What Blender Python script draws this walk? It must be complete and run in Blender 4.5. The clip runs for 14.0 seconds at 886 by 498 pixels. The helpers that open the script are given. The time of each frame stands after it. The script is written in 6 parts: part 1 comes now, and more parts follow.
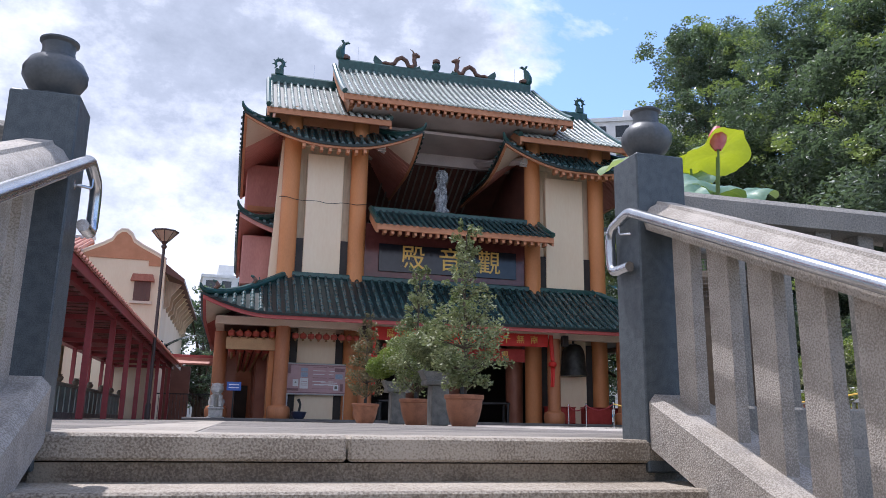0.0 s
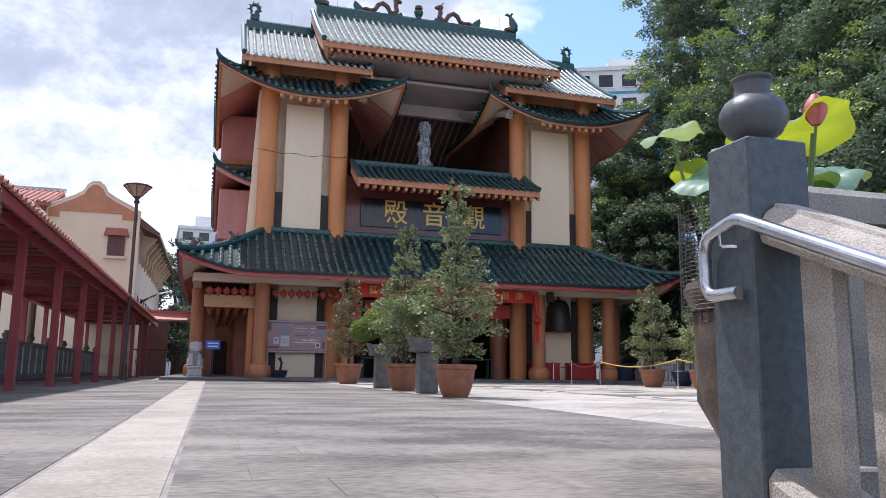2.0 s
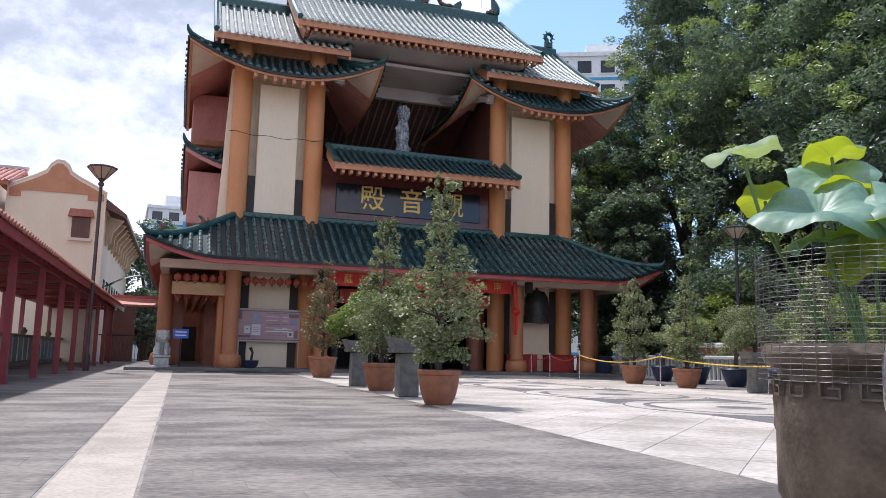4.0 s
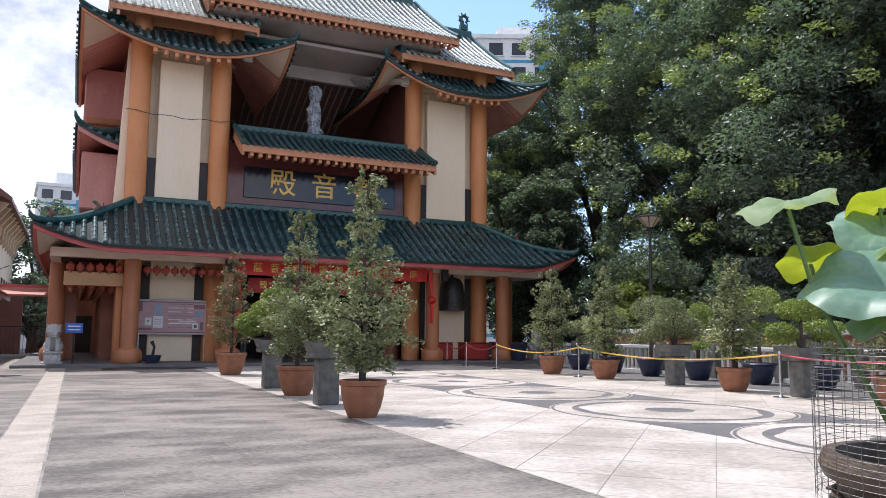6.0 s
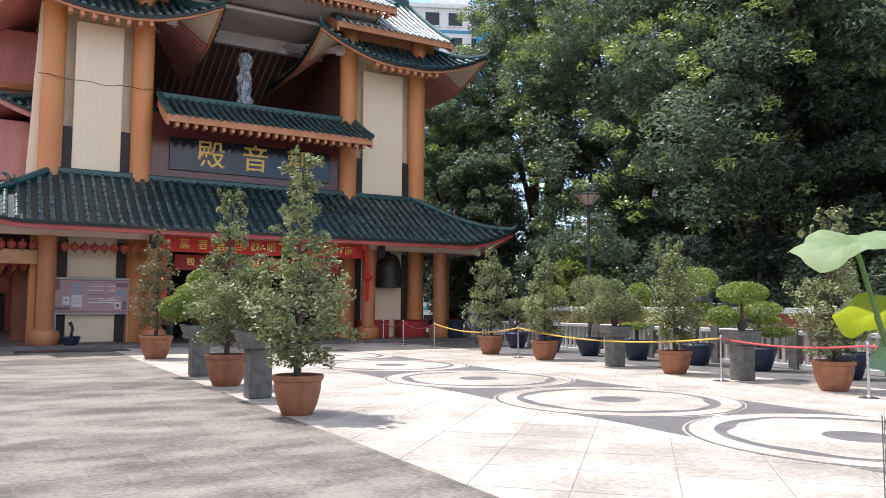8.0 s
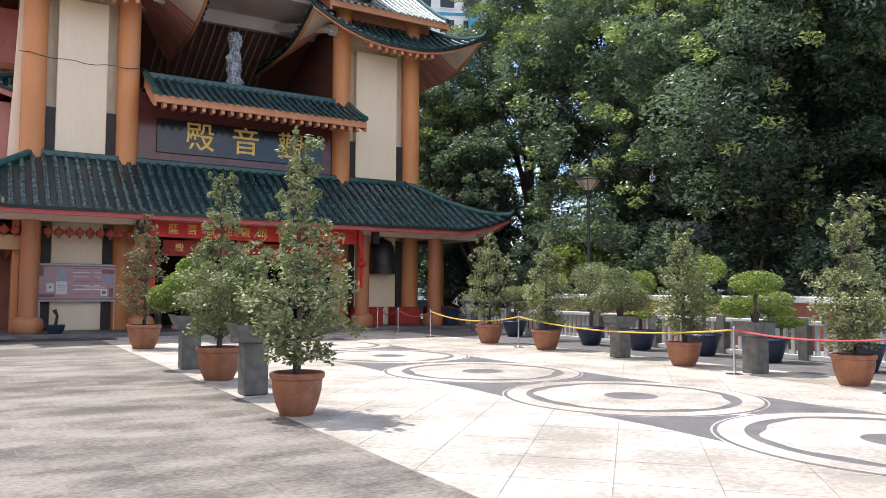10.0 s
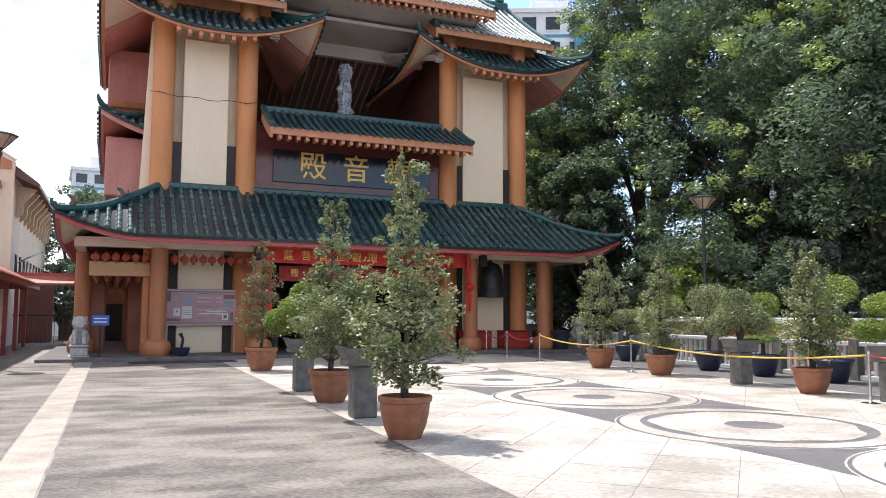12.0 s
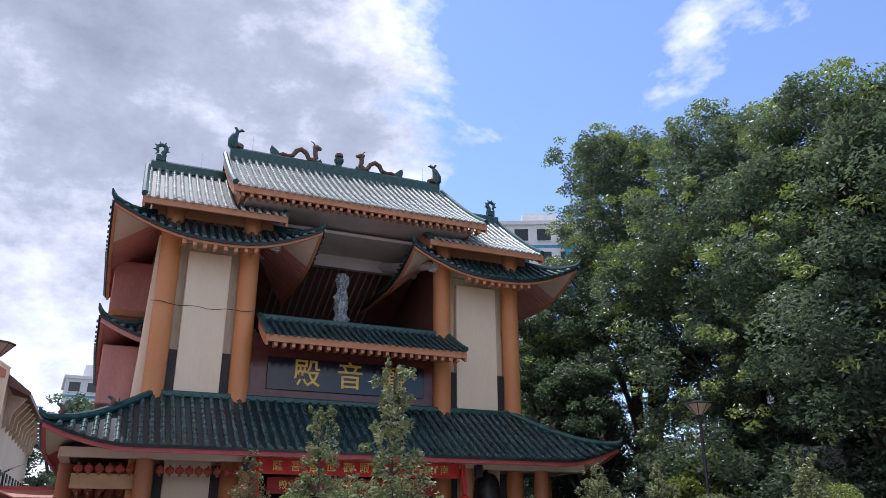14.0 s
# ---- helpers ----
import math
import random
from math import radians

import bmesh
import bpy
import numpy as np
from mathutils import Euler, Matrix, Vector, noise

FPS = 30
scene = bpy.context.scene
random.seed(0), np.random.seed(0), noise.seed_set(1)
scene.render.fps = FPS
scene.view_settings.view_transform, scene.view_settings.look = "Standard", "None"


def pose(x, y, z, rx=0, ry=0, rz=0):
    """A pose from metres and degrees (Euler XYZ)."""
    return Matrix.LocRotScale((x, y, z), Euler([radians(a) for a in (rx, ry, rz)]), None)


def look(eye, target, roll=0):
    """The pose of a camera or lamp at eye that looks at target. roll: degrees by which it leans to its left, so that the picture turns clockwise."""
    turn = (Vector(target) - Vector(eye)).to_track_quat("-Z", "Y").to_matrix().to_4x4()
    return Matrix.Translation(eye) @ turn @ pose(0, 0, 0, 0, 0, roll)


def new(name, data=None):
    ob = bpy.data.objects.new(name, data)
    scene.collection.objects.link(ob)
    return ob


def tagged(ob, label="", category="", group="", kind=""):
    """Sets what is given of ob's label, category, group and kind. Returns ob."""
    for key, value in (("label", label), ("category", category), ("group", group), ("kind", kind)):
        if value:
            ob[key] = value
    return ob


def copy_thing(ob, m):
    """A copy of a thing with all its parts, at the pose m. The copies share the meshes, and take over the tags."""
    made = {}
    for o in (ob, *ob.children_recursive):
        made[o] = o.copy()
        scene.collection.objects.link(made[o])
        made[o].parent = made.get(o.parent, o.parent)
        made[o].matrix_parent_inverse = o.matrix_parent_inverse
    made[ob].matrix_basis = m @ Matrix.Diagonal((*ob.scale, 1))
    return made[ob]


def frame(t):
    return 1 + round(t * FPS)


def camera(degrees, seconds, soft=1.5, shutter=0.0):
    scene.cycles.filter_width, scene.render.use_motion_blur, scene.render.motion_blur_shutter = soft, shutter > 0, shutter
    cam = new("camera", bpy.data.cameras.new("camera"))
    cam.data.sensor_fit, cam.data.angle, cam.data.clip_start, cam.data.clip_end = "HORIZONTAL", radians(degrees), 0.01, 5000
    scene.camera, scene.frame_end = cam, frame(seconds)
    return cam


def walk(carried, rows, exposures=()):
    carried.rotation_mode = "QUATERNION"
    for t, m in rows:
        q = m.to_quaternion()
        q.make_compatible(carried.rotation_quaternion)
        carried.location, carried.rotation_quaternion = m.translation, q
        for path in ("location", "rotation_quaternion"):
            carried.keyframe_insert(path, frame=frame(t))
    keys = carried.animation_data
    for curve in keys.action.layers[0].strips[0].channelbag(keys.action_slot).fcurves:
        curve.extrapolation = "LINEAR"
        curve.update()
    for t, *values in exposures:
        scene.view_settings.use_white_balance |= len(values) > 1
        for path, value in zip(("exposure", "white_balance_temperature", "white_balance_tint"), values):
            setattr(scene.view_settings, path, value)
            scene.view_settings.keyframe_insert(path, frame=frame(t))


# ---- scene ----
cam = camera(60.0, 14.0, 0.7)
PATH = [
    (0, (-2.374, -4.808, 0.048), (-1.87, -2.924, 0.491), 1.0),
    (0.5, (-2.384, -4.644, 0.181), (-1.866, -2.758, 0.599), 0.8),
    (1, (-2.381, -4.434, 0.218), (-1.851, -2.545, 0.606), 0.8),
    (1.5, (-2.397, -4.232, 0.364), (-1.851, -2.34, 0.714), 0.8),
    (2, (-2.363, -4.015, 0.43), (-1.799, -2.123, 0.746), 0.7),
    (2.5, (-2.344, -3.821, 0.487), (-1.763, -1.931, 0.784), 0.6),
    (2.7, (-2.351, -3.733, 0.482), (-1.761, -1.844, 0.774), 0.8),
    (4.8, (-2.299, -2.864, 1.02), (-1.6, -1.007, 1.271), 0.7),
    (5, (-2.311, -2.776, 1.042), (-1.585, -0.928, 1.285), 0.5),
    (5.5, (-2.332, -2.572, 1.155), (-1.534, -0.752, 1.385), 0.5),
    (6, (-2.305, -2.404, 1.255), (-1.449, -0.61, 1.477), 0.5),
    (6.5, (-2.25, -2.212, 1.346), (-1.351, -0.438, 1.553), 0.5),
    (7, (-2.25, -2.033, 1.458), (-1.314, -0.275, 1.647), 0.5),
    (7.5, (-2.189, -1.875, 1.53), (-1.218, -0.135, 1.7), 0.4),
    (8, (-2.108, -1.742, 1.549), (-1.097, -0.023, 1.697), 0.3),
    (8.2, (-2.115, -1.7, 1.553), (-1.085, 0.009, 1.688), 0.4),
    (10.3, (-1.978, -0.934, 1.673), (-0.941, 0.773, 1.778), 0.4),
    (10.5, (-1.982, -0.93, 1.676), (-0.981, 0.798, 1.785), 0.3),
    (11, (-1.973, -0.973, 1.645), (-1.076, 0.811, 1.767), 0.3),
    (11.5, (-1.952, -0.898, 1.614), (-1.124, 0.917, 1.756), 0.3),
    (12, (-1.909, -0.92, 1.658), (-1.125, 0.912, 1.825), 0.2),
    (12.5, (-1.939, -0.919, 1.63), (-1.17, 0.905, 1.913), 0.3),
    (13, (-2.055, -0.954, 1.716), (-1.289, 0.822, 2.227), 0.0),
    (13.5, (-2.031, -1.087, 1.624), (-1.28, 0.639, 2.301), -0.1),
    (14, (-1.868, -1.226, 1.593), (-1.124, 0.498, 2.281), -0.1),
]
walk(cam, [(t, look(e, g, r)) for t, e, g, r in PATH], [(0, 1.08, 5950, 17), (2.5, 1.15, 5980, 17), (5, 1.15, 6080, 17), (6.5, 1.30, 6200, 16), (8, 1.52, 6350, 15), (12, 1.53, 6350, 14), (12.5, 1.42, 6250, 15), (13, 1.34, 5850, 16), (13.5, 0.83, 5960, 19), (14, 0.85, 5960, 19)])

# ---- light ----
world = bpy.data.worlds.new("sky")
scene.world = world
world.use_nodes = True
SUN_EL, SUN_AZ = 67.0, -25.0          # degrees; azimuth clockwise from +y


def build_sky():
    nt = world.node_tree
    nt.nodes.clear()
    N, L = nt.nodes.new, nt.links.new
    out, bg, sky = N("ShaderNodeOutputWorld"), N("ShaderNodeBackground"), N("ShaderNodeTexSky")
    sky.sky_type, sky.sun_disc = "NISHITA", False
    sky.sun_elevation, sky.sun_rotation = radians(SUN_EL), radians(SUN_AZ)
    sky.dust_density, sky.air_density, sky.ozone_density = 0.4, 1.0, 3.0
    bg.inputs["Strength"].default_value = 0.15
    tc, mp = N("ShaderNodeTexCoord"), N("ShaderNodeMapping")
    mp.inputs["Scale"].default_value = (1.0, 1.0, 1.5)
    mp.inputs["Location"].default_value = (3.1, 1.7, 0.4)
    L(tc.outputs["Generated"], mp.inputs["Vector"])
    n1, n2 = N("ShaderNodeTexNoise"), N("ShaderNodeTexNoise")
    n1.inputs["Scale"].default_value, n1.inputs["Detail"].default_value, n1.inputs["Roughness"].default_value = 2.1, 9, 0.58
    n1.inputs["Distortion"].default_value = 0.25
    n2.inputs["Scale"].default_value, n2.inputs["Detail"].default_value, n2.inputs["Roughness"].default_value = 3.4, 10, 0.66
    L(mp.outputs["Vector"], n1.inputs["Vector"])
    L(mp.outputs["Vector"], n2.inputs["Vector"])
    # a broad cloud bank in the west, thinning to the east
    sep = N("ShaderNodeSeparateXYZ")
    L(tc.outputs["Generated"], sep.inputs[0])
    ramp = N("ShaderNodeMapRange")
    ramp.inputs["From Min"].default_value, ramp.inputs["From Max"].default_value = 0.50, -0.05
    ramp.inputs["To Min"].default_value, ramp.inputs["To Max"].default_value = -0.035, 0.22
    L(sep.outputs["X"], ramp.inputs["Value"])
    add = N("ShaderNodeMath")
    L(n1.outputs["Fac"], add.inputs[0])
    L(ramp.outputs["Result"], add.inputs[1])
    cover = N("ShaderNodeValToRGB")
    cover.color_ramp.elements[0].position, cover.color_ramp.elements[1].position = 0.50, 0.56
    L(add.outputs[0], cover.inputs["Fac"])
    tone = N("ShaderNodeValToRGB")
    tone.color_ramp.elements[0].position, tone.color_ramp.elements[1].position = 0.22, 0.66
    tone.color_ramp.elements[0].color = (1.15, 1.32, 1.6, 1)
    tone.color_ramp.elements[1].color = (4.1, 4.25, 4.55, 1)
    mid_tone = tone.color_ramp.elements.new(0.46)
    mid_tone.color = (1.95, 2.15, 2.5, 1)
    thin, both = N("ShaderNodeMapRange"), N("ShaderNodeMath")      # thick cloud is greyer than its thin rims
    thin.inputs["From Min"].default_value, thin.inputs["From Max"].default_value = 0.53, 0.80
    thin.inputs["To Min"].default_value, thin.inputs["To Max"].default_value = 0.14, -0.06
    L(add.outputs[0], thin.inputs["Value"])
    L(n2.outputs["Fac"], both.inputs[0])
    L(thin.outputs["Result"], both.inputs[1])
    L(both.outputs[0], tone.inputs["Fac"])
    mix = N("ShaderNodeMix")
    mix.data_type = "RGBA"
    L(cover.outputs["Color"], mix.inputs["Factor"])
    deep = N("ShaderNodeVectorMath")              # clear tropical blue between the clouds
    deep.operation = "SCALE"
    deep.inputs["Scale"].default_value = 0.80
    L(sky.outputs["Color"], deep.inputs[0])
    L(deep.outputs[0], mix.inputs["A"])
    L(tone.outputs["Color"], mix.inputs["B"])
    L(mix.outputs["Result"], bg.inputs["Color"])
    L(bg.outputs[0], out.inputs["Surface"])


build_sky()
sun = new("sun", bpy.data.lights.new("sun", "SUN"))
sun.data.energy, sun.data.angle, sun.data.color = 2.2, radians(0.6), (1.0, 0.96, 0.90)
_d = Vector((math.sin(radians(SUN_AZ)) * math.cos(radians(SUN_EL)), math.cos(radians(SUN_AZ)) * math.cos(radians(SUN_EL)), math.sin(radians(SUN_EL))))
sun.rotation_euler = _d.to_track_quat("Z", "Y").to_euler()


# ---- materials ----
def mat(name, c1, c2, rough=0.6, scale=4.0, fine=60.0, bump=0.15, metal=0.0, stain=0.25, stretch=(1, 1, 1), island=0.0, obj=0.0, spec=0.5, trans=0.0, sss=None, world_pos=False, blotch=0.0):
    """Two-tone surface with coarse stains and fine grain."""
    m = bpy.data.materials.new(name)
    m.use_nodes = True
    nt = m.node_tree
    N, L = nt.nodes.new, nt.links.new
    b = nt.nodes["Principled BSDF"]
    b.inputs["Roughness"].default_value, b.inputs["Metallic"].default_value = rough, metal
    b.inputs["Specular IOR Level"].default_value = spec
    tc, mp = N("ShaderNodeTexCoord"), N("ShaderNodeMapping")
    mp.inputs["Scale"].default_value = stretch
    L(N("ShaderNodeNewGeometry").outputs["Position"] if world_pos else tc.outputs["Object"], mp.inputs["Vector"])
    n1, n2 = N("ShaderNodeTexNoise"), N("ShaderNodeTexNoise")
    n1.inputs["Scale"].default_value, n1.inputs["Detail"].default_value = scale, 6
    n2.inputs["Scale"].default_value, n2.inputs["Detail"].default_value = fine, 3
    L(mp.outputs["Vector"], n1.inputs["Vector"])
    L(mp.outputs["Vector"], n2.inputs["Vector"])
    r = N("ShaderNodeMapRange")
    r.inputs["From Min"].default_value, r.inputs["From Max"].default_value = 0.3, 0.7
    L(n1.outputs["Fac"], r.inputs["Value"])
    r2 = N("ShaderNodeMapRange")
    r2.inputs["From Min"].default_value, r2.inputs["From Max"].default_value = 0.3, 0.7
    r2.inputs["To Min"].default_value, r2.inputs["To Max"].default_value = -stain, stain
    L(n2.outputs["Fac"], r2.inputs["Value"])
    f = N("ShaderNodeMath")
    f.use_clamp = True
    L(r.outputs["Result"], f.inputs[0])
    L(r2.outputs["Result"], f.inputs[1])
    fac = f
    if blotch:                         # wide uneven wear
        n3, r3, a3 = N("ShaderNodeTexNoise"), N("ShaderNodeMapRange"), N("ShaderNodeMath")
        n3.inputs["Scale"].default_value, n3.inputs["Detail"].default_value = 0.32, 5
        r3.inputs["From Min"].default_value, r3.inputs["From Max"].default_value = 0.35, 0.65
        r3.inputs["To Min"].default_value, r3.inputs["To Max"].default_value = -blotch, blotch
        L(mp.outputs["Vector"], n3.inputs["Vector"])
        L(n3.outputs["Fac"], r3.inputs["Value"])
        L(f.outputs[0], a3.inputs[0])
        L(r3.outputs["Result"], a3.inputs[1])
        a3.use_clamp = True
        fac = a3
    for use, node, socket in ((island, "ShaderNodeNewGeometry", "Random Per Island"), (obj, "ShaderNodeObjectInfo", "Random")):
        if use:
            g, k, a = N(node), N("ShaderNodeMapRange"), N("ShaderNodeMath")
            k.inputs["To Min"].default_value, k.inputs["To Max"].default_value = -use, use
            L(g.outputs[socket], k.inputs["Value"])
            a.use_clamp = True
            L(fac.outputs[0], a.inputs[0])
            L(k.outputs["Result"], a.inputs[1])
            fac = a
    mix = N("ShaderNodeMix")
    mix.data_type = "RGBA"
    mix.inputs["A"].default_value, mix.inputs["B"].default_value = (*c1, 1), (*c2, 1)
    L(fac.outputs[0], mix.inputs["Factor"])
    L(mix.outputs["Result"], b.inputs["Base Color"])
    if bump:
        bp = N("ShaderNodeBump")
        bp.inputs["Strength"].default_value, bp.inputs["Distance"].default_value = bump, 0.01
        L(n2.outputs["Fac"], bp.inputs["Height"])
        L(bp.outputs["Normal"], b.inputs["Normal"])
    if trans:
        t, ms = N("ShaderNodeBsdfTranslucent"), N("ShaderNodeMixShader")
        t.inputs["Color"].default_value = (*sss, 1)
        ms.inputs["Fac"].default_value = trans
        L(b.outputs[0], ms.inputs[1])
        L(t.outputs[0], ms.inputs[2])
        L(ms.outputs[0], nt.nodes["Material Output"].inputs["Surface"])
    return m


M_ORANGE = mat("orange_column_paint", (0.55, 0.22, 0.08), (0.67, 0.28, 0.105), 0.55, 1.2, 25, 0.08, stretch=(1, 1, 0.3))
# Darker, redder copy of the column orange, carrying the shade under the eaves.
M_PORCH = mat("shaded_orange_column_paint", (0.40, 0.155, 0.07), (0.52, 0.21, 0.09), 0.5, 1.2, 25, 0.08, stretch=(1, 1, 0.3))
M_LAMPP = mat("dark_brown_lamp_paint", (0.045, 0.028, 0.024), (0.075, 0.045, 0.038), 0.45, 3, 30, 0.04)
M_TRIM = mat("orange_trim_paint", (0.50, 0.21, 0.10), (0.60, 0.27, 0.14), 0.55, 2, 30, 0.08)
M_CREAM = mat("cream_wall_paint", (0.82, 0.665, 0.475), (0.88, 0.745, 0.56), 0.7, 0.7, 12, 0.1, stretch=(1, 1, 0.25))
M_CREAM2 = mat("darker_cream_render", (0.46, 0.385, 0.28), (0.68, 0.58, 0.43), 0.75, 0.9, 9, 0.12, stretch=(1, 1, 0.2))
M_PALE = mat("pale_beam_paint", (0.68, 0.56, 0.45), (0.78, 0.66, 0.54), 0.7, 1, 14, 0.08)
M_RED = mat("red_eave_paint", (0.36, 0.06, 0.055), (0.46, 0.09, 0.08), 0.5, 1.5, 20, 0.06)
M_PINK = mat("brick_red_render", (0.42, 0.165, 0.135), (0.60, 0.28, 0.235), 0.65, 0.7, 14, 0.1, stain=0.18, stretch=(1, 1, 0.35))
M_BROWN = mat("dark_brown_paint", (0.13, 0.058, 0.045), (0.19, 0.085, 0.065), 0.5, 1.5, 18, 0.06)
M_MAROON = mat("polished_maroon_granite", (0.10, 0.03, 0.028), (0.15, 0.045, 0.04), 0.18, 3, 80, 0.0)
M_BLACKP = mat("polished_black_granite", (0.012, 0.013, 0.018), (0.022, 0.023, 0.03), 0.12, 3, 90, 0.0)
M_GOLD = mat("gold_leaf", (0.62, 0.36, 0.07), (0.78, 0.50, 0.13), 0.35, 6, 40, 0.1, metal=0.35)
M_TILE = mat("green_glazed_tile", (0.016, 0.042, 0.046), (0.055, 0.112, 0.115), 0.27, 5, 18, 0.1, island=0.25, obj=0.15, spec=0.7)
M_PAN = mat("green_glazed_pan", (0.006, 0.017, 0.020), (0.018, 0.040, 0.042), 0.36, 6, 20, 0.15, island=0.3)
M_RIDGE = mat("teal_glazed_ridge", (0.010, 0.050, 0.048), (0.03, 0.10, 0.09), 0.3, 5, 30, 0.2)
# Aged green glaze paled in its base colour to carry the sun's gleam.
M_SHINE = mat("aged_tile_sun_gleam", (0.18, 0.23, 0.21), (0.56, 0.60, 0.56), 0.3, 6, 16, 0.12, island=0.45, obj=0.1, spec=1.0)
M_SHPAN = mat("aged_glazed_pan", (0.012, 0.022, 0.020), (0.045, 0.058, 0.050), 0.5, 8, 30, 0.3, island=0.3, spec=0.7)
M_DRAG = mat("dark_rust_glaze", (0.07, 0.04, 0.032), (0.19, 0.085, 0.05), 0.4, 8, 40, 0.2)
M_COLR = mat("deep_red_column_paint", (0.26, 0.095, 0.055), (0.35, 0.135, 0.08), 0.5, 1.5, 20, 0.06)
M_BRASS = mat("aged_brass", (0.26, 0.14, 0.055), (0.42, 0.25, 0.11), 0.4, 8, 40, 0.1, metal=0.4)
M_WIRE = mat("dull_galvanised_wire", (0.16, 0.15, 0.14), (0.26, 0.25, 0.24), 0.55, 8, 60, 0.0, metal=0.6)
M_TAN = mat("tan_sign_board", (0.46, 0.27, 0.13), (0.58, 0.36, 0.18), 0.6, 2, 20, 0.06)
# Near-black colour puts the shade of slits and hall depth into the material.
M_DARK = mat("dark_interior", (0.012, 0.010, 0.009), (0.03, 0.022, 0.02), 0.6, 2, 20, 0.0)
M_GREYB = mat("grey_brown_ceiling", (0.50, 0.44, 0.42), (0.62, 0.55, 0.53), 0.7, 1, 15, 0.05)
M_STONE = mat("dark_granite_post", (0.055, 0.068, 0.078), (0.10, 0.118, 0.13), 0.5, 30, 240, 0.15, stain=0.6)
M_CONC = mat("speckled_shanghai_plaster", (0.30, 0.265, 0.225), (0.50, 0.45, 0.395), 0.8, 9, 170, 0.45, stain=0.9)
M_CONC2 = mat("grey_weathered_plaster", (0.19, 0.18, 0.165), (0.36, 0.33, 0.29), 0.85, 3, 120, 0.4, stain=0.5)
# Brown riser plaster, coloured darker because its upright face lies in shade.
M_RISER = mat("shaded_riser_plaster", (0.13, 0.10, 0.072), (0.32, 0.265, 0.20), 0.85, 4, 140, 0.4, stain=0.5)
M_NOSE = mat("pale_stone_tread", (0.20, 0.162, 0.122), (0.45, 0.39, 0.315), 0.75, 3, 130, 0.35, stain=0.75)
M_FLDARK = mat("grey_slate_paving", (0.074, 0.063, 0.053), (0.26, 0.229, 0.194), 0.70, 1.5, 22, 0.25, stain=0.36, stretch=(0.65, 1.25, 1), obj=0.09, island=0.09, world_pos=True, blotch=0.38)
M_FLLIGHT = mat("pale_granite_paving", (0.30, 0.265, 0.22), (0.55, 0.497, 0.435), 0.6, 1.1, 14, 0.15, stain=0.34, obj=0.10, island=0.10, world_pos=True, blotch=0.28)
M_STRIP = mat("cream_granite_paving", (0.27, 0.232, 0.188), (0.45, 0.395, 0.325), 0.65, 2.0, 30, 0.2, stain=0.4, obj=0.12, world_pos=True, blotch=0.25)
M_INLAY = mat("charcoal_inlay_stone", (0.10, 0.095, 0.095), (0.17, 0.16, 0.155), 0.6, 2, 40, 0.15, stain=0.35)
M_JOINT = mat("dusty_joint", (0.17, 0.155, 0.135), (0.36, 0.335, 0.30), 0.9, 3, 60, 0.2)
M_GROUND = mat("distant_ground", (0.10, 0.10, 0.085), (0.17, 0.165, 0.14), 0.9, 0.3, 6, 0.2)
M_STEEL = mat("brushed_steel", (0.50, 0.51, 0.53), (0.66, 0.67, 0.69), 0.25, 8, 90, 0.03, metal=1.0)
M_TERRA = mat("terracotta", (0.22, 0.088, 0.045), (0.34, 0.14, 0.072), 0.65, 6, 60, 0.15, stain=0.4)
M_BLUEPOT = mat("dark_blue_glazed_pot", (0.015, 0.022, 0.05), (0.03, 0.042, 0.085), 0.38, 4, 40, 0.05)
M_GREYST = mat("dark_grey_stone", (0.085, 0.085, 0.078), (0.18, 0.172, 0.155), 0.75, 6, 90, 0.3, stain=0.5)
M_SOIL = mat("soil", (0.05, 0.035, 0.025), (0.10, 0.07, 0.05), 0.95, 20, 90, 0.6)
M_BARK = mat("bark", (0.06, 0.045, 0.035), (0.13, 0.10, 0.08), 0.9, 6, 40, 0.7, stretch=(1, 1, 0.3))
M_LEAF = mat("deep_green_leaf", (0.022, 0.042, 0.040), (0.20, 0.25, 0.20), 0.40, 0.25, 3, 0.0, spec=0.45, island=0.6, trans=0.38, sss=(0.16, 0.24, 0.10))
M_LEAFP = mat("grey_green_small_leaf", (0.105, 0.125, 0.058), (0.38, 0.395, 0.20), 0.55, 1.2, 8, 0.0, island=0.5, trans=0.2, sss=(0.16, 0.24, 0.06))
M_LEAFB = mat("bronze_tipped_leaf", (0.11, 0.10, 0.05), (0.26, 0.22, 0.11), 0.5, 1.2, 8, 0.0, island=0.5, trans=0.2, sss=(0.22, 0.2, 0.06))
M_LEAFY = mat("bright_green_leaf", (0.10, 0.15, 0.032), (0.31, 0.36, 0.075), 0.5, 1.0, 8, 0.0, island=0.5, trans=0.25, sss=(0.25, 0.36, 0.05))
M_SUNFRESH = mat("fresh_and_sunlit_leaf", (0.17, 0.23, 0.085), (0.36, 0.42, 0.18), 0.42, 0.8, 8, 0.0, island=0.5, trans=0.25, sss=(0.30, 0.42, 0.07))
M_LOTUS = mat("waxy_lotus_leaf", (0.085, 0.19, 0.13), (0.17, 0.29, 0.21), 0.45, 5, 40, 0.08, trans=0.15, sss=(0.40, 0.58, 0.05))
M_LOTUSP = mat("pale_lotus_underside", (0.17, 0.27, 0.13), (0.26, 0.36, 0.19), 0.6, 5, 40, 0.08, trans=0.4, sss=(0.42, 0.52, 0.16))
M_LOTUSY = mat("thin_sunlit_lotus_leaf", (0.10, 0.20, 0.05), (0.19, 0.30, 0.08), 0.5, 5, 40, 0.08, trans=0.4, sss=(0.50, 0.57, 0.02))
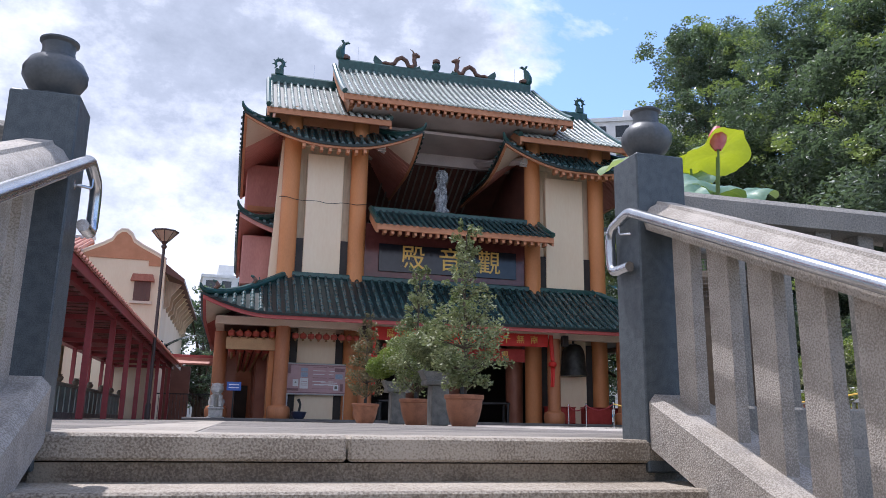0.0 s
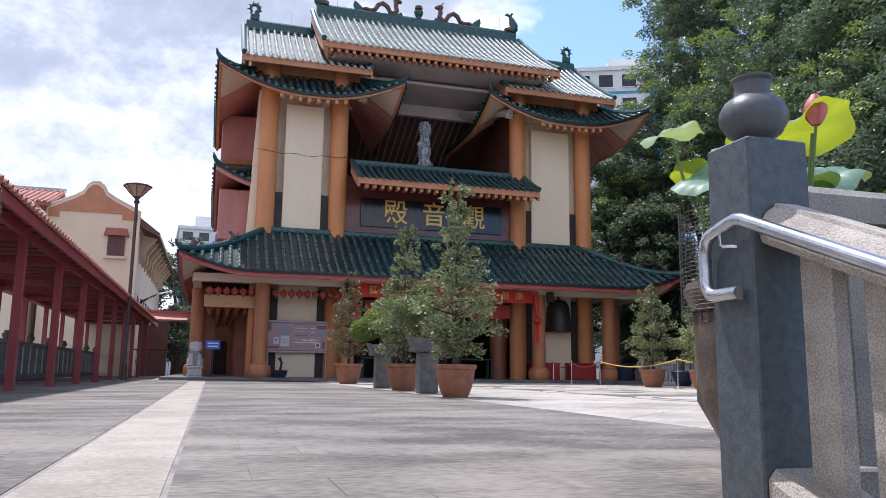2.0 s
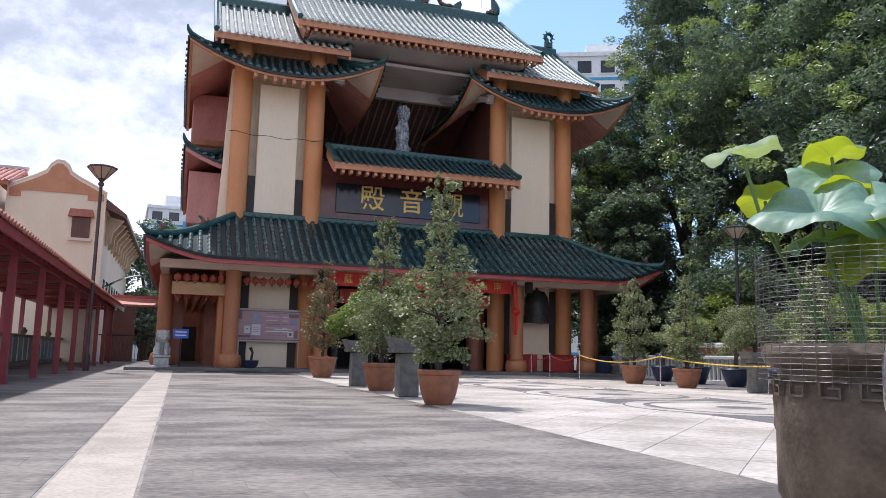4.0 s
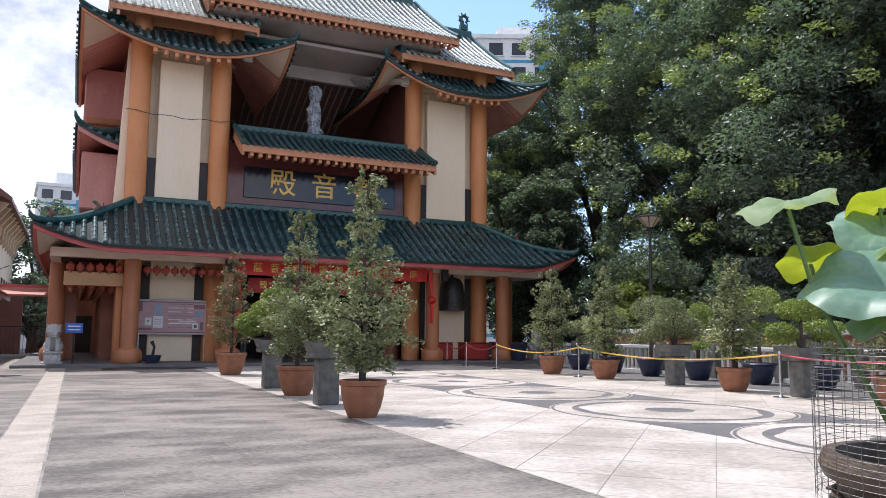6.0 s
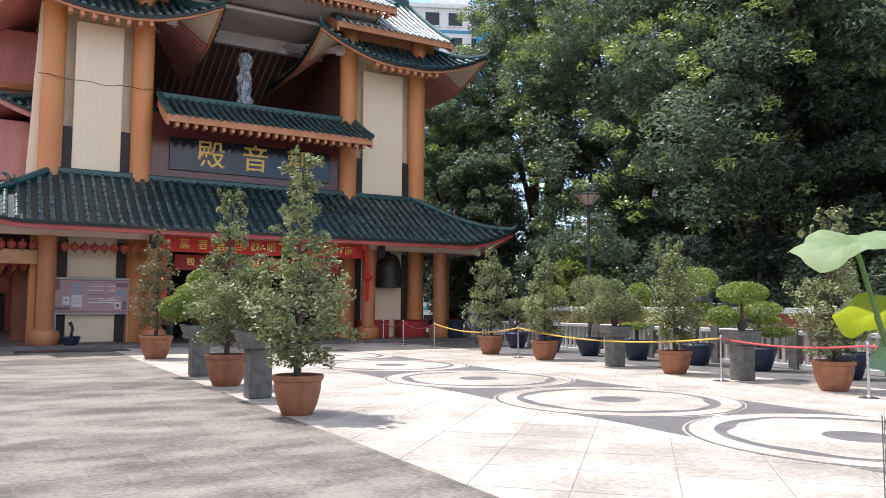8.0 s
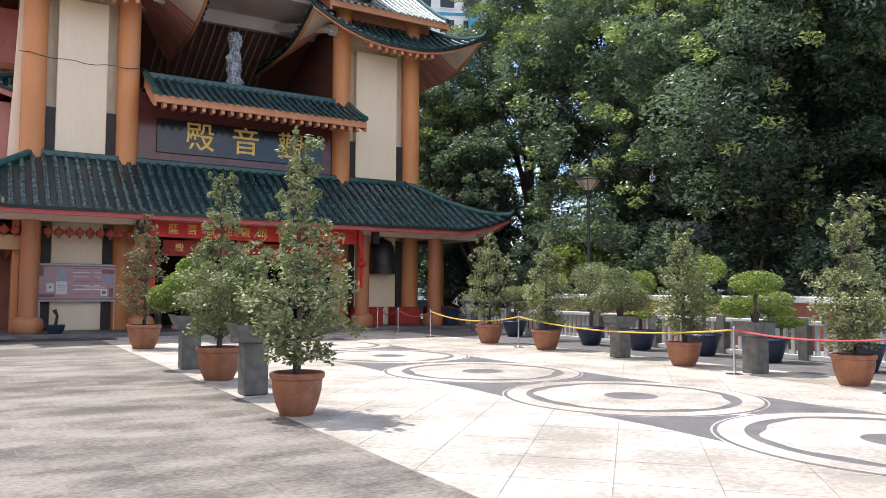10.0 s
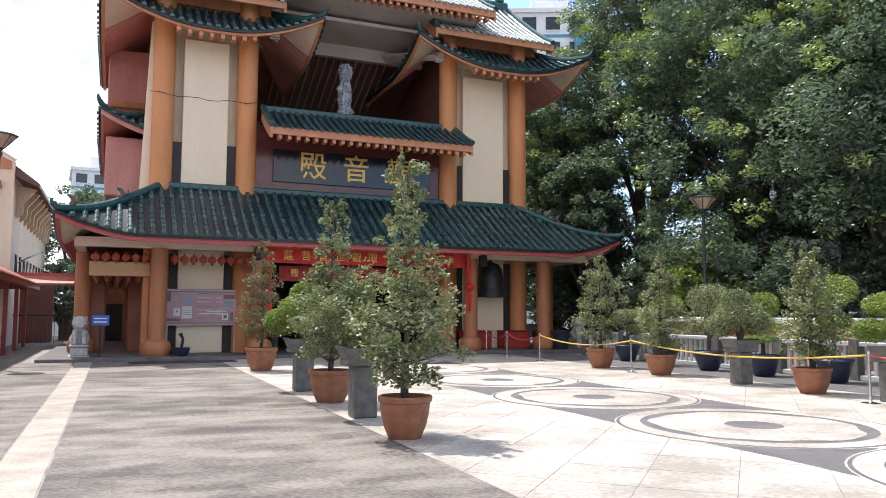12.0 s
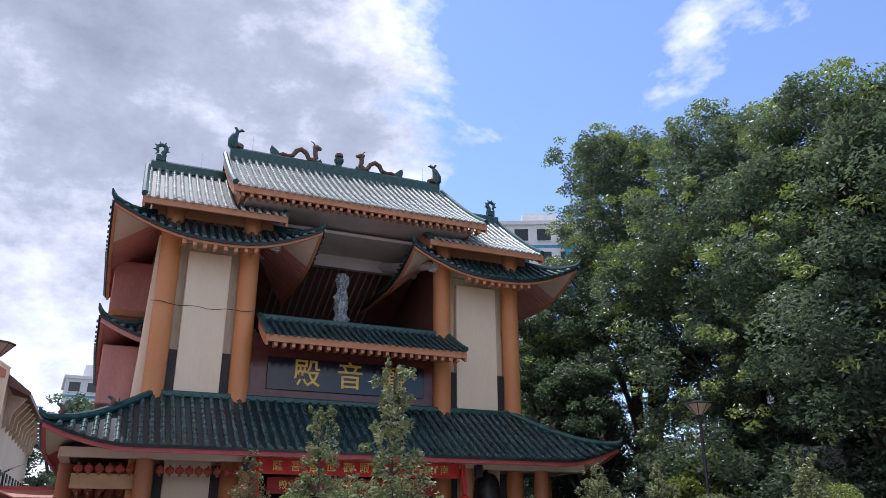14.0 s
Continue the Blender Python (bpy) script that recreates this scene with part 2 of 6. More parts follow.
M_PINKFL = mat("pink_lotus_petal", (0.62, 0.16, 0.20), (0.78, 0.30, 0.32), 0.5, 8, 40, 0.05, trans=0.3, sss=(0.8, 0.25, 0.25))
M_STEM = mat("green_stem", (0.10, 0.18, 0.05), (0.16, 0.25, 0.08), 0.6, 10, 60, 0.1)
M_REDPOST = mat("red_painted_steel", (0.26, 0.035, 0.04), (0.34, 0.055, 0.06), 0.42, 2, 20, 0.05)
M_REDROOF = mat("terracotta_roof_tile", (0.34, 0.11, 0.075), (0.46, 0.18, 0.12), 0.6, 4, 30, 0.2, island=0.3)
M_BANNER = mat("red_satin_cloth", (0.55, 0.022, 0.016), (0.66, 0.035, 0.024), 0.55, 3, 30, 0.1)
M_LANT = mat("red_lantern_silk", (0.34, 0.055, 0.035), (0.44, 0.09, 0.06), 0.5, 10, 60, 0.1)
M_BOARD = mat("pink_notice_sheet", (0.44, 0.27, 0.29), (0.50, 0.32, 0.34), 0.22, 4, 30, 0.0)
M_PLUM = mat("plum_print", (0.15, 0.06, 0.075), (0.22, 0.10, 0.12), 0.3, 9, 50, 0.0)
M_PLUMP = mat("pale_mauve_print", (0.34, 0.18, 0.21), (0.40, 0.23, 0.26), 0.3, 9, 50, 0.0)
M_PAPER = mat("white_paper", (0.66, 0.67, 0.70), (0.74, 0.75, 0.78), 0.5, 10, 60, 0.0)
M_PAPERB = mat("blue_grey_paper", (0.22, 0.30, 0.44), (0.34, 0.42, 0.54), 0.5, 14, 60, 0.0)
M_BLUESIGN = mat("blue_sign", (0.03, 0.10, 0.42), (0.05, 0.14, 0.50), 0.35, 10, 60, 0.0)
M_WHITE = mat("white_paint", (0.66, 0.66, 0.65), (0.78, 0.78, 0.77), 0.6, 1.5, 20, 0.06)
M_GREYW = mat("pale_grey_paint", (0.42, 0.43, 0.44), (0.55, 0.56, 0.57), 0.6, 1.5, 30, 0.08)
M_BLUEP = mat("blue_facade_paint", (0.05, 0.26, 0.42), (0.08, 0.34, 0.52), 0.6, 2, 20, 0.05)
M_GLASS = mat("dark_window_glass", (0.02, 0.025, 0.03), (0.04, 0.05, 0.06), 0.08, 3, 20, 0.0)
M_LAMPG = mat("frosted_lamp_glass", (0.60, 0.48, 0.36), (0.70, 0.58, 0.45), 0.3, 6, 40, 0.0, trans=0.4, sss=(0.8, 0.62, 0.45))
M_BLACK = mat("black_painted_metal", (0.015, 0.015, 0.017), (0.03, 0.03, 0.032), 0.4, 5, 50, 0.03)
M_BRONZE = mat("dark_bronze", (0.03, 0.032, 0.032), (0.07, 0.07, 0.066), 0.45, 5, 60, 0.15, metal=0.5)
M_STATUE = mat("pale_grey_carved_stone", (0.13, 0.15, 0.17), (0.58, 0.62, 0.66), 0.7, 5, 22, 0.6, stain=0.6)
M_LION = mat("white_carved_stone", (0.40, 0.39, 0.37), (0.62, 0.60, 0.57), 0.75, 9, 70, 0.4)
M_GOLDROPE = mat("yellow_rope", (0.58, 0.36, 0.05), (0.70, 0.46, 0.09), 0.6, 20, 200, 0.3)
M_REDROPE = mat("red_rope", (0.42, 0.05, 0.06), (0.55, 0.08, 0.09), 0.6, 20, 200, 0.3)
M_PANEL = mat("grey_green_panel", (0.20, 0.24, 0.23), (0.30, 0.34, 0.33), 0.6, 2, 30, 0.08)
M_URN = mat("dark_glazed_urn", (0.085, 0.062, 0.045), (0.19, 0.145, 0.105), 0.45, 6, 50, 0.3)
M_BRICK = mat("red_brick", (0.26, 0.09, 0.06), (0.38, 0.15, 0.10), 0.8, 5, 60, 0.3)
M_REDCLOTH = mat("red_table_cloth", (0.34, 0.03, 0.025), (0.44, 0.05, 0.04), 0.7, 4, 30, 0.1)


# ---- mesh building ----
class G:
    def __init__(self):
        self.v, self.f = [], []

    def add(self, vs, fs):
        n = len(self.v)
        self.v += [tuple(p) for p in vs]
        self.f += [tuple(i + n for i in q) for q in fs]
        return self

    def box(self, x0, y0, z0, x1, y1, z1, b=0.0):
        if b <= 0:
            vs = [(x, y, z) for z in (z0, z1) for y in (y0, y1) for x in (x0, x1)]
            return self.add(vs, [(0, 2, 3, 1), (4, 5, 7, 6), (0, 1, 5, 4), (2, 6, 7, 3), (0, 4, 6, 2), (1, 3, 7, 5)])
        X, Y, Z = (x0, x1), (y0, y1), (z0, z1)
        vs, idx = [], {}
        for i in (0, 1):
            for j in (0, 1):
                for k in (0, 1):
                    sx, sy, sz = (1 - 2 * i) * b, (1 - 2 * j) * b, (1 - 2 * k) * b
                    for a, p in enumerate(((X[i], Y[j] + sy, Z[k] + sz), (X[i] + sx, Y[j], Z[k] + sz), (X[i] + sx, Y[j] + sy, Z[k]))):
                        idx[i, j, k, a] = len(vs)
                        vs.append(p)
        fs = []
        for s in (0, 1):
            fs.append([idx[s, 0, 0, 0], idx[s, 1, 0, 0], idx[s, 1, 1, 0], idx[s, 0, 1, 0]])
            fs.append([idx[0, s, 0, 1], idx[1, s, 0, 1], idx[1, s, 1, 1], idx[0, s, 1, 1]])
            fs.append([idx[0, 0, s, 2], idx[1, 0, s, 2], idx[1, 1, s, 2], idx[0, 1, s, 2]])
            for t in (0, 1):
                fs.append([idx[s, t, 0, 0], idx[s, t, 1, 0], idx[s, t, 1, 1], idx[s, t, 0, 1]])
                fs.append([idx[s, 0, t, 0], idx[s, 1, t, 0], idx[s, 1, t, 2], idx[s, 0, t, 2]])
                fs.append([idx[0, s, t, 1], idx[1, s, t, 1], idx[1, s, t, 2], idx[0, s, t, 2]])
                for u in (0, 1):
                    fs.append([idx[s, t, u, 0], idx[s, t, u, 1], idx[s, t, u, 2]])
        return self.add(vs, fs)

    def lathe(self, prof, cx=0, cy=0, z0=0, seg=16, caps=True, wob=None):
        vs, n = [], len(prof)
        for r, z in prof:
            for i in range(seg):
                a = 2 * math.pi * i / seg
                k = wob(a, z) if wob else 1
                vs.append((cx + r * k * math.cos(a), cy + r * k * math.sin(a), z0 + z))
        fs = [(j * seg + i, j * seg + (i + 1) % seg, (j + 1) * seg + (i + 1) % seg, (j + 1) * seg + i) for j in range(n - 1) for i in range(seg)]
        if caps:
            fs += [tuple(reversed(range(seg))), tuple((n - 1) * seg + i for i in range(seg))]
        return self.add(vs, fs)

    def tube(self, pts, r, seg=8, caps=True):
        pts = [Vector(p) for p in pts]
        rs = r if isinstance(r, (list, tuple)) else [r] * len(pts)
        vs, u = [], None
        for i, p in enumerate(pts):
            d = (pts[min(i + 1, len(pts) - 1)] - pts[max(i - 1, 0)]).normalized()
            if u is None:
                u = d.cross(Vector((0, 0, 1)) if abs(d.z) < 0.9 else Vector((1, 0, 0))).normalized()
            u = (u - d * u.dot(d)).normalized()
            w = d.cross(u)
            vs += [p + rs[i] * (math.cos(2 * math.pi * k / seg) * u + math.sin(2 * math.pi * k / seg) * w) for k in range(seg)]
        fs = [(j * seg + i, j * seg + (i + 1) % seg, (j + 1) * seg + (i + 1) % seg, (j + 1) * seg + i) for j in range(len(pts) - 1) for i in range(seg)]
        if caps:
            fs += [tuple(reversed(range(seg))), tuple((len(pts) - 1) * seg + i for i in range(seg))]
        return self.add(vs, fs)

    def prism(self, poly, axis, a, b):
        """A closed outline in the two other axes, drawn out along axis from a to b."""
        n = len(poly)
        put = {"x": lambda p, q: (q, p[0], p[1]), "y": lambda p, q: (p[0], q, p[1]), "z": lambda p, q: (p[0], p[1], q)}[axis]
        vs = [put(p, a) for p in poly] + [put(p, b) for p in poly]
        return self.add(vs, [tuple(range(n)), tuple(reversed(range(n, 2 * n)))] + [(i, (i + 1) % n, n + (i + 1) % n, n + i) for i in range(n)])

    def grid(self, fn, nu, nv):
        vs = [fn(i / nu, j / nv) for j in range(nv + 1) for i in range(nu + 1)]
        return self.add(vs, [(j * (nu + 1) + i, j * (nu + 1) + i + 1, (j + 1) * (nu + 1) + i + 1, (j + 1) * (nu + 1) + i) for j in range(nv) for i in range(nu)])

    def mesh(self, name, material, smooth=35, fix=True):
        me = bpy.data.meshes.new(name)
        me.from_pydata(self.v, [], self.f)
        if fix:
            bm = bmesh.new()
            bm.from_mesh(me)
            bmesh.ops.recalc_face_normals(bm, faces=bm.faces)
            bm.to_mesh(me)
            bm.free()
        if smooth:
            me.shade_smooth()
            me.set_sharp_from_angle(angle=radians(smooth))
        if material:
            me.materials.append(material)
        return me


def part(name, g, material, parent=None, label="", smooth=35, fix=True):
    ob = new(name, g.mesh(name, material, smooth, fix) if isinstance(g, G) else g)
    ob.parent = parent
    return tagged(ob, label) if label else ob


def thing(name, label, category, x=0, y=0, z=0, rz=0, group="", kind=""):
    ob = new(name)
    ob.matrix_basis = pose(x, y, z, 0, 0, rz)
    return tagged(ob, label, category, group, kind)


def struct(name, g, material, label="", smooth=0):
    return tagged(part(name, g, material, None, label, smooth), kind="structure", category="structure")


def arc(x0, z0, r, a0, a1, n=8):
    return [(x0 + r * math.cos(radians(a0 + (a1 - a0) * i / n)), z0 + r * math.sin(radians(a0 + (a1 - a0) * i / n))) for i in range(n + 1)]


def lettering(name, text, size, x, y, z, material, parent, label="", depth=0.02):
    """Raised characters facing -y, centred at x, z."""
    cu = bpy.data.curves.new(name, "FONT")
    cu.offset = size * 0.006
    cu.body, cu.size, cu.extrude, cu.align_x, cu.align_y = text, size, depth, "CENTER", "CENTER"
    tmp = bpy.data.objects.new("tmp_text", cu)
    me = bpy.data.meshes.new_from_object(tmp)
    bpy.data.objects.remove(tmp)
    me.transform(pose(0, 0, 0, 90, 0, 0))
    if not me.materials:
        me.materials.append(material)
    else:
        me.materials[0] = material
    ob = new(name, me)
    ob.location, ob.parent = (x, y, z), parent
    return tagged(ob, label) if label else ob


def leaf_mesh(name, centres, size, material, rng, up=0.35, shape=0.5):
    """Many small folded leaves, each an island of two bent quads."""
    n = len(centres)
    d = rng.normal(size=(n, 3))
    d[:, 2] = d[:, 2] * 0.5 - 0.15
    d /= np.linalg.norm(d, axis=1)[:, None]
    nn = rng.normal(size=(n, 3))
    nn[:, 2] = np.abs(nn[:, 2]) + up
    side = np.cross(d, nn)
    side /= np.linalg.norm(side, axis=1)[:, None]
    s = size * rng.uniform(0.65, 1.35, n)[:, None]
    p0 = centres - d * s * 0.5
    p1 = centres + d * s * 0.5
    w = side * s * shape * 0.5
    vs = np.stack([p0, centres + w, p1, centres - w], axis=1).reshape(-1, 3)
    me = bpy.data.meshes.new(name)
    me.vertices.add(4 * n)
    me.vertices.foreach_set("co", vs.astype(np.float32).ravel())
    me.loops.add(4 * n)
    me.loops.foreach_set("vertex_index", np.arange(4 * n, dtype=np.int32))
    me.polygons.add(n)
    me.polygons.foreach_set("loop_start", np.arange(0, 4 * n, 4, dtype=np.int32))
    me.update(calc_edges=True)
    me.materials.append(material)
    return me


def shell(rng, n, cx, cy, cz, rx, ry, rz, inner=0.6):
    """Points in the outer part of an ellipsoid."""
    d = rng.normal(size=(n, 3))
    d /= np.linalg.norm(d, axis=1)[:, None]
    r = (inner ** 3 + (1 - inner ** 3) * rng.uniform(size=n)) ** (1 / 3)
    return d * r[:, None] * np.array([rx, ry, rz]) + np.array([cx, cy, cz])


# ---- ground, plaza and stair ----
STEP_H, STEP_R, STAIR_Y = 0.15, 0.36, -2.13
SX0, SX1 = -2.94, -0.83               # clear width of the stair
struct("ground", G().box(-400, -300, -2.2, 400, 500, -1.95), M_GROUND, "plain grey ground round the temple hill")
struct("plaza_base", G().box(-9.5, -1.98, -2.0, 19.5, 60, -0.03), M_JOINT, "raised masonry base of the temple plaza")
for i in range(1, 13):
    z = -STEP_H * i
    y1 = STAIR_Y - STEP_R * (i - 1)
    y0 = STAIR_Y - STEP_R * i
    st = struct("step_%d" % i, G().box(SX0 - 0.24, y0 + 0.02, -2.1, SX1 + 0.24, y1 + 0.03, z - 0.045), M_RISER, "brown speckled plaster stair riser, shade in its colour")
    part("tread", G().box(SX0 - 0.23, y0, z - 0.043, SX1 + 0.23, y1 + 0.018, z, 0.008), M_NOSE, st, "pale stone tread slab")
landing = struct("landing_edge", G().box(SX0 - 0.02, STAIR_Y + 0.02, -2.1, SX1 + 0.02, -1.97, -0.09), M_RISER, "brown speckled plaster riser under the plaza edge, shade in its colour")
xs = [SX0 - 0.1, -1.98, SX1 + 0.1]
for a, b in zip(xs, xs[1:]):
    part("edge_slab", G().box(a + 0.003, STAIR_Y, -0.085, b - 0.003, -1.965, 0.0, 0.01), M_NOSE, landing, "speckled pale stone edge slab")
for a, b in ((-9, -6.2), (-6.2, -4.4), (-4.4, -2.02), (-2.02, 0.2), (0.2, 3), (3, 6), (6, 10), (10, 14)):
    part("border_slab", G().box(a + 0.003, -1.955, -0.05, b - 0.003, -1.72, 0.0, 0.004), M_STRIP, landing, "pale stone border slab")
struct("retaining_wall", G().box(SX1 + 0.02, -2.05, -2.1, 19.5, -1.97, -0.06), M_CONC2, "weathered grey plaster retaining wall")
struct("retaining_wall_west", G().box(-9.5, -2.05, -2.1, SX0 - 0.02, -1.97, -0.06), M_CONC2, "weathered grey plaster retaining wall")


# ---- stair posts, balustrades and handrails ----
def urn_finial(x, y, z):
    t = thing("post_finial", "dark grey carved stone urn finial on a granite post", "finial", x, y, z, group="stair post finials")
    wob = lambda a, zz: 1 - 0.05 * (abs(math.sin(2 * a)) < 0.10) * (0.06 < zz < 0.17)
    part("bowl", G().lathe([(0.045, 0), (0.06, 0.004), (0.053, 0.02), (0.083, 0.042), (0.105, 0.082), (0.106, 0.112), (0.088, 0.145), (0.060, 0.165)], seg=48, wob=wob), M_URNST, t)
    part("neck", G().lathe([(0.060, 0.160), (0.053, 0.19), (0.056, 0.212), (0.065, 0.221), (0.065, 0.228), (0.054, 0.228), (0.045, 0.205)], seg=32), M_URNST, t)
    return t


M_URNST = mat("smooth_dark_stone", (0.075, 0.082, 0.088), (0.125, 0.132, 0.138), 0.42, 6, 80, 0.08)


def stair_post(x, y, h, group="stair posts"):
    t = thing("stair_post", "square dark grey granite post with a chamfered cap", "post", x, y, 0, group=group)
    part("shaft", G().box(-0.11, -0.1, -0.12, 0.11, 0.1, h, 0.006), M_STONE, t)
    urn_finial(x, y, h)
    return t


PX = SX1 + 0.1
stair_post(PX - 0.005, -2.03, 1.15)
stair_post(SX0 - 0.115, -2.03, 1.12)
SLOPE = STEP_H / STEP_R


def sweep_y(sec, ya, za, yb, zb):
    """A cross-section in x, z swept straight down a slope."""
    g, n = G(), len(sec)
    vs = [(x, ya, za + z) for x, z in sec] + [(x, yb, zb + z) for x, z in sec]
    return g.add(vs, [tuple(range(n)), tuple(range(n, 2 * n))] + [(i, (i + 1) % n, n + (i + 1) % n, n + i) for i in range(n)])


def stair_balustrade(cx, s):
    """s: +1 with the stair on its west side."""
    t = thing("stair_balustrade", "speckled pale plaster stair balustrade with flat balusters", "balustrade", cx, 0, 0, group="stair balustrades")
    y0, y1 = -2.135, -6.4
    top = [(-0.095, 0.0), (0.095, 0.0), (0.105, 0.03), (0.098, 0.06), (0.075, 0.095), (0.045, 0.112), (0.04, 0.125), (-0.04, 0.125), (-0.045, 0.112), (-0.075, 0.095), (-0.098, 0.06), (-0.105, 0.03)]
    za = 0.82
    part("coping", sweep_y(top, y0, za, y1, za + (y1 - y0) * SLOPE), M_CONC, t)
    kerb = [(-0.115, -0.17), (0.13, -0.17), (0.13, 0.0), (0.10, 0.03), (-0.09, 0.03), (-0.115, 0.0)]
    part("kerb", sweep_y(kerb, y0, 0.14, y1, 0.14 + (y1 - y0) * SLOPE), M_CONC, t)
    g = G()
    w, dz = 0.058, 0.058 * SLOPE
    vs = [(x, y, z) for x in (-0.024, 0.024) for y, z in ((-w, 0.12 - dz), (w, 0.12 + dz), (w, za + 0.01 + dz), (-w, za + 0.01 - dz))]
    me = g.add(vs, [(0, 1, 2, 3), (4, 7, 6, 5), (0, 4, 5, 1), (1, 5, 6, 2), (2, 6, 7, 3), (3, 7, 4, 0)]).mesh("baluster", M_CONC, 0)
    for k in range(19):
        ob = part("baluster", me, None, t)
        y = -2.262 - 0.221 * k
        ob.location = (0, y, (y - y0) * SLOPE + 0.02)
    # steel handrail on brackets
    x = cx - s * 0.155
    h = thing("handrail", "bent brushed steel tube handrail bracketed to a stone post", "handrail", group="stair handrails")
    pts = [(x, -2.10, 0.672), (x, -2.00, 0.672), (x, -1.965, 0.678), (x, -1.945, 0.70), (x, -1.94, 0.73), (x, -1.94, 0.81), (x, -1.95, 0.845), (x, -1.975, 0.865), (x, -2.07, 0.888), (x, -2.10, 0.892), (x, -2.13, 0.886)]
    pts += [(x, -2.13 - 0.5 * k, 0.886 - 0.5 * k * SLOPE) for k in range(1, 9)]
    part("rail", G().tube(pts, 0.021, 14), M_STEEL, h)
    part("bracket", G().tube([(x, -2.02, 0.86), (x, -2.02, 0.83), (x + s * 0.005, -2.025, 0.822), (x + s * 0.03, -2.06, 0.818), (x + s * 0.055, -2.06, 0.818)], 0.0055, 8), M_STEEL, h)
    part("rosette", G().lathe([(0.018, 0), (0.018, 0.006)], seg=12).mesh("rosette", M_STEEL), None, h).matrix_basis = pose(x + s * 0.05 - 0.003, -2.06, 0.818, 0, 90, 0)
    return t


stair_balustrade(PX + 0.01, 1)
stair_balustrade(SX0 - 0.11, -1)


def plaza_balustrade(x0, x1, y):
    t = thing("plaza_balustrade", "weathered grey plaster balustrade along the plaza edge", "balustrade", 0, y, 0, group="plaza balustrades")
    part("coping", G().prism([(-0.10, 0.95), (0.10, 0.95), (0.10, 1.04), (0.07, 1.07), (-0.07, 1.07), (-0.10, 1.04)], "x", x0, x1), M_CONC2, t)
    part("kerb", G().box(x0, -0.12, -0.04, x1, 0.12, 0.14, 0.01), M_CONC2, t)
    me = G().box(-0.045, -0.05, 0.13, 0.045, 0.05, 0.96, 0.004).mesh("baluster", M_CONC2, 0)
    part("mid_rail", G().box(x0, -0.06, 0.80, x1, 0.06, 0.88, 0.01), M_CONC2, t)
    n = int((x1 - x0) / 0.24)
    for k in range(n):
        part("baluster", me, None, t).location = (x0 + 0.15 + 0.24 * k, 0, 0)
    return t


plaza_balustrade(PX + 0.1, 15.2, -1.86)
plaza_balustrade(-9.2, SX0 - 0.2, -1.86)


# ---- roofs ----
def row_mesh(name, pts, side, r, material):
    """A row of overlapping half-round tiles up a slope, with a round end cap."""
    g, side = G(), Vector(side)
    pts = [Vector(p) for p in pts]
    for k in range(len(pts) - 1):
        a, b = pts[k], pts[k + 1]
        d = (b - a).normalized()
        nrm = side.cross(d)
        if nrm.z < 0:
            nrm = -nrm
        vs = []
        for p, rr in ((a - d * 0.03, r), (b, r * 0.84)):
            vs += [p + rr * (math.cos(math.pi * i / 5) * side + math.sin(math.pi * i / 5) * nrm) for i in range(6)]
        fs = [(i, i + 1, 7 + i, 6 + i) for i in range(5)] + [(5, 4, 3, 2, 1, 0)]
        g.add(vs, fs)
    return g.mesh(name, material, 50, fix=False)


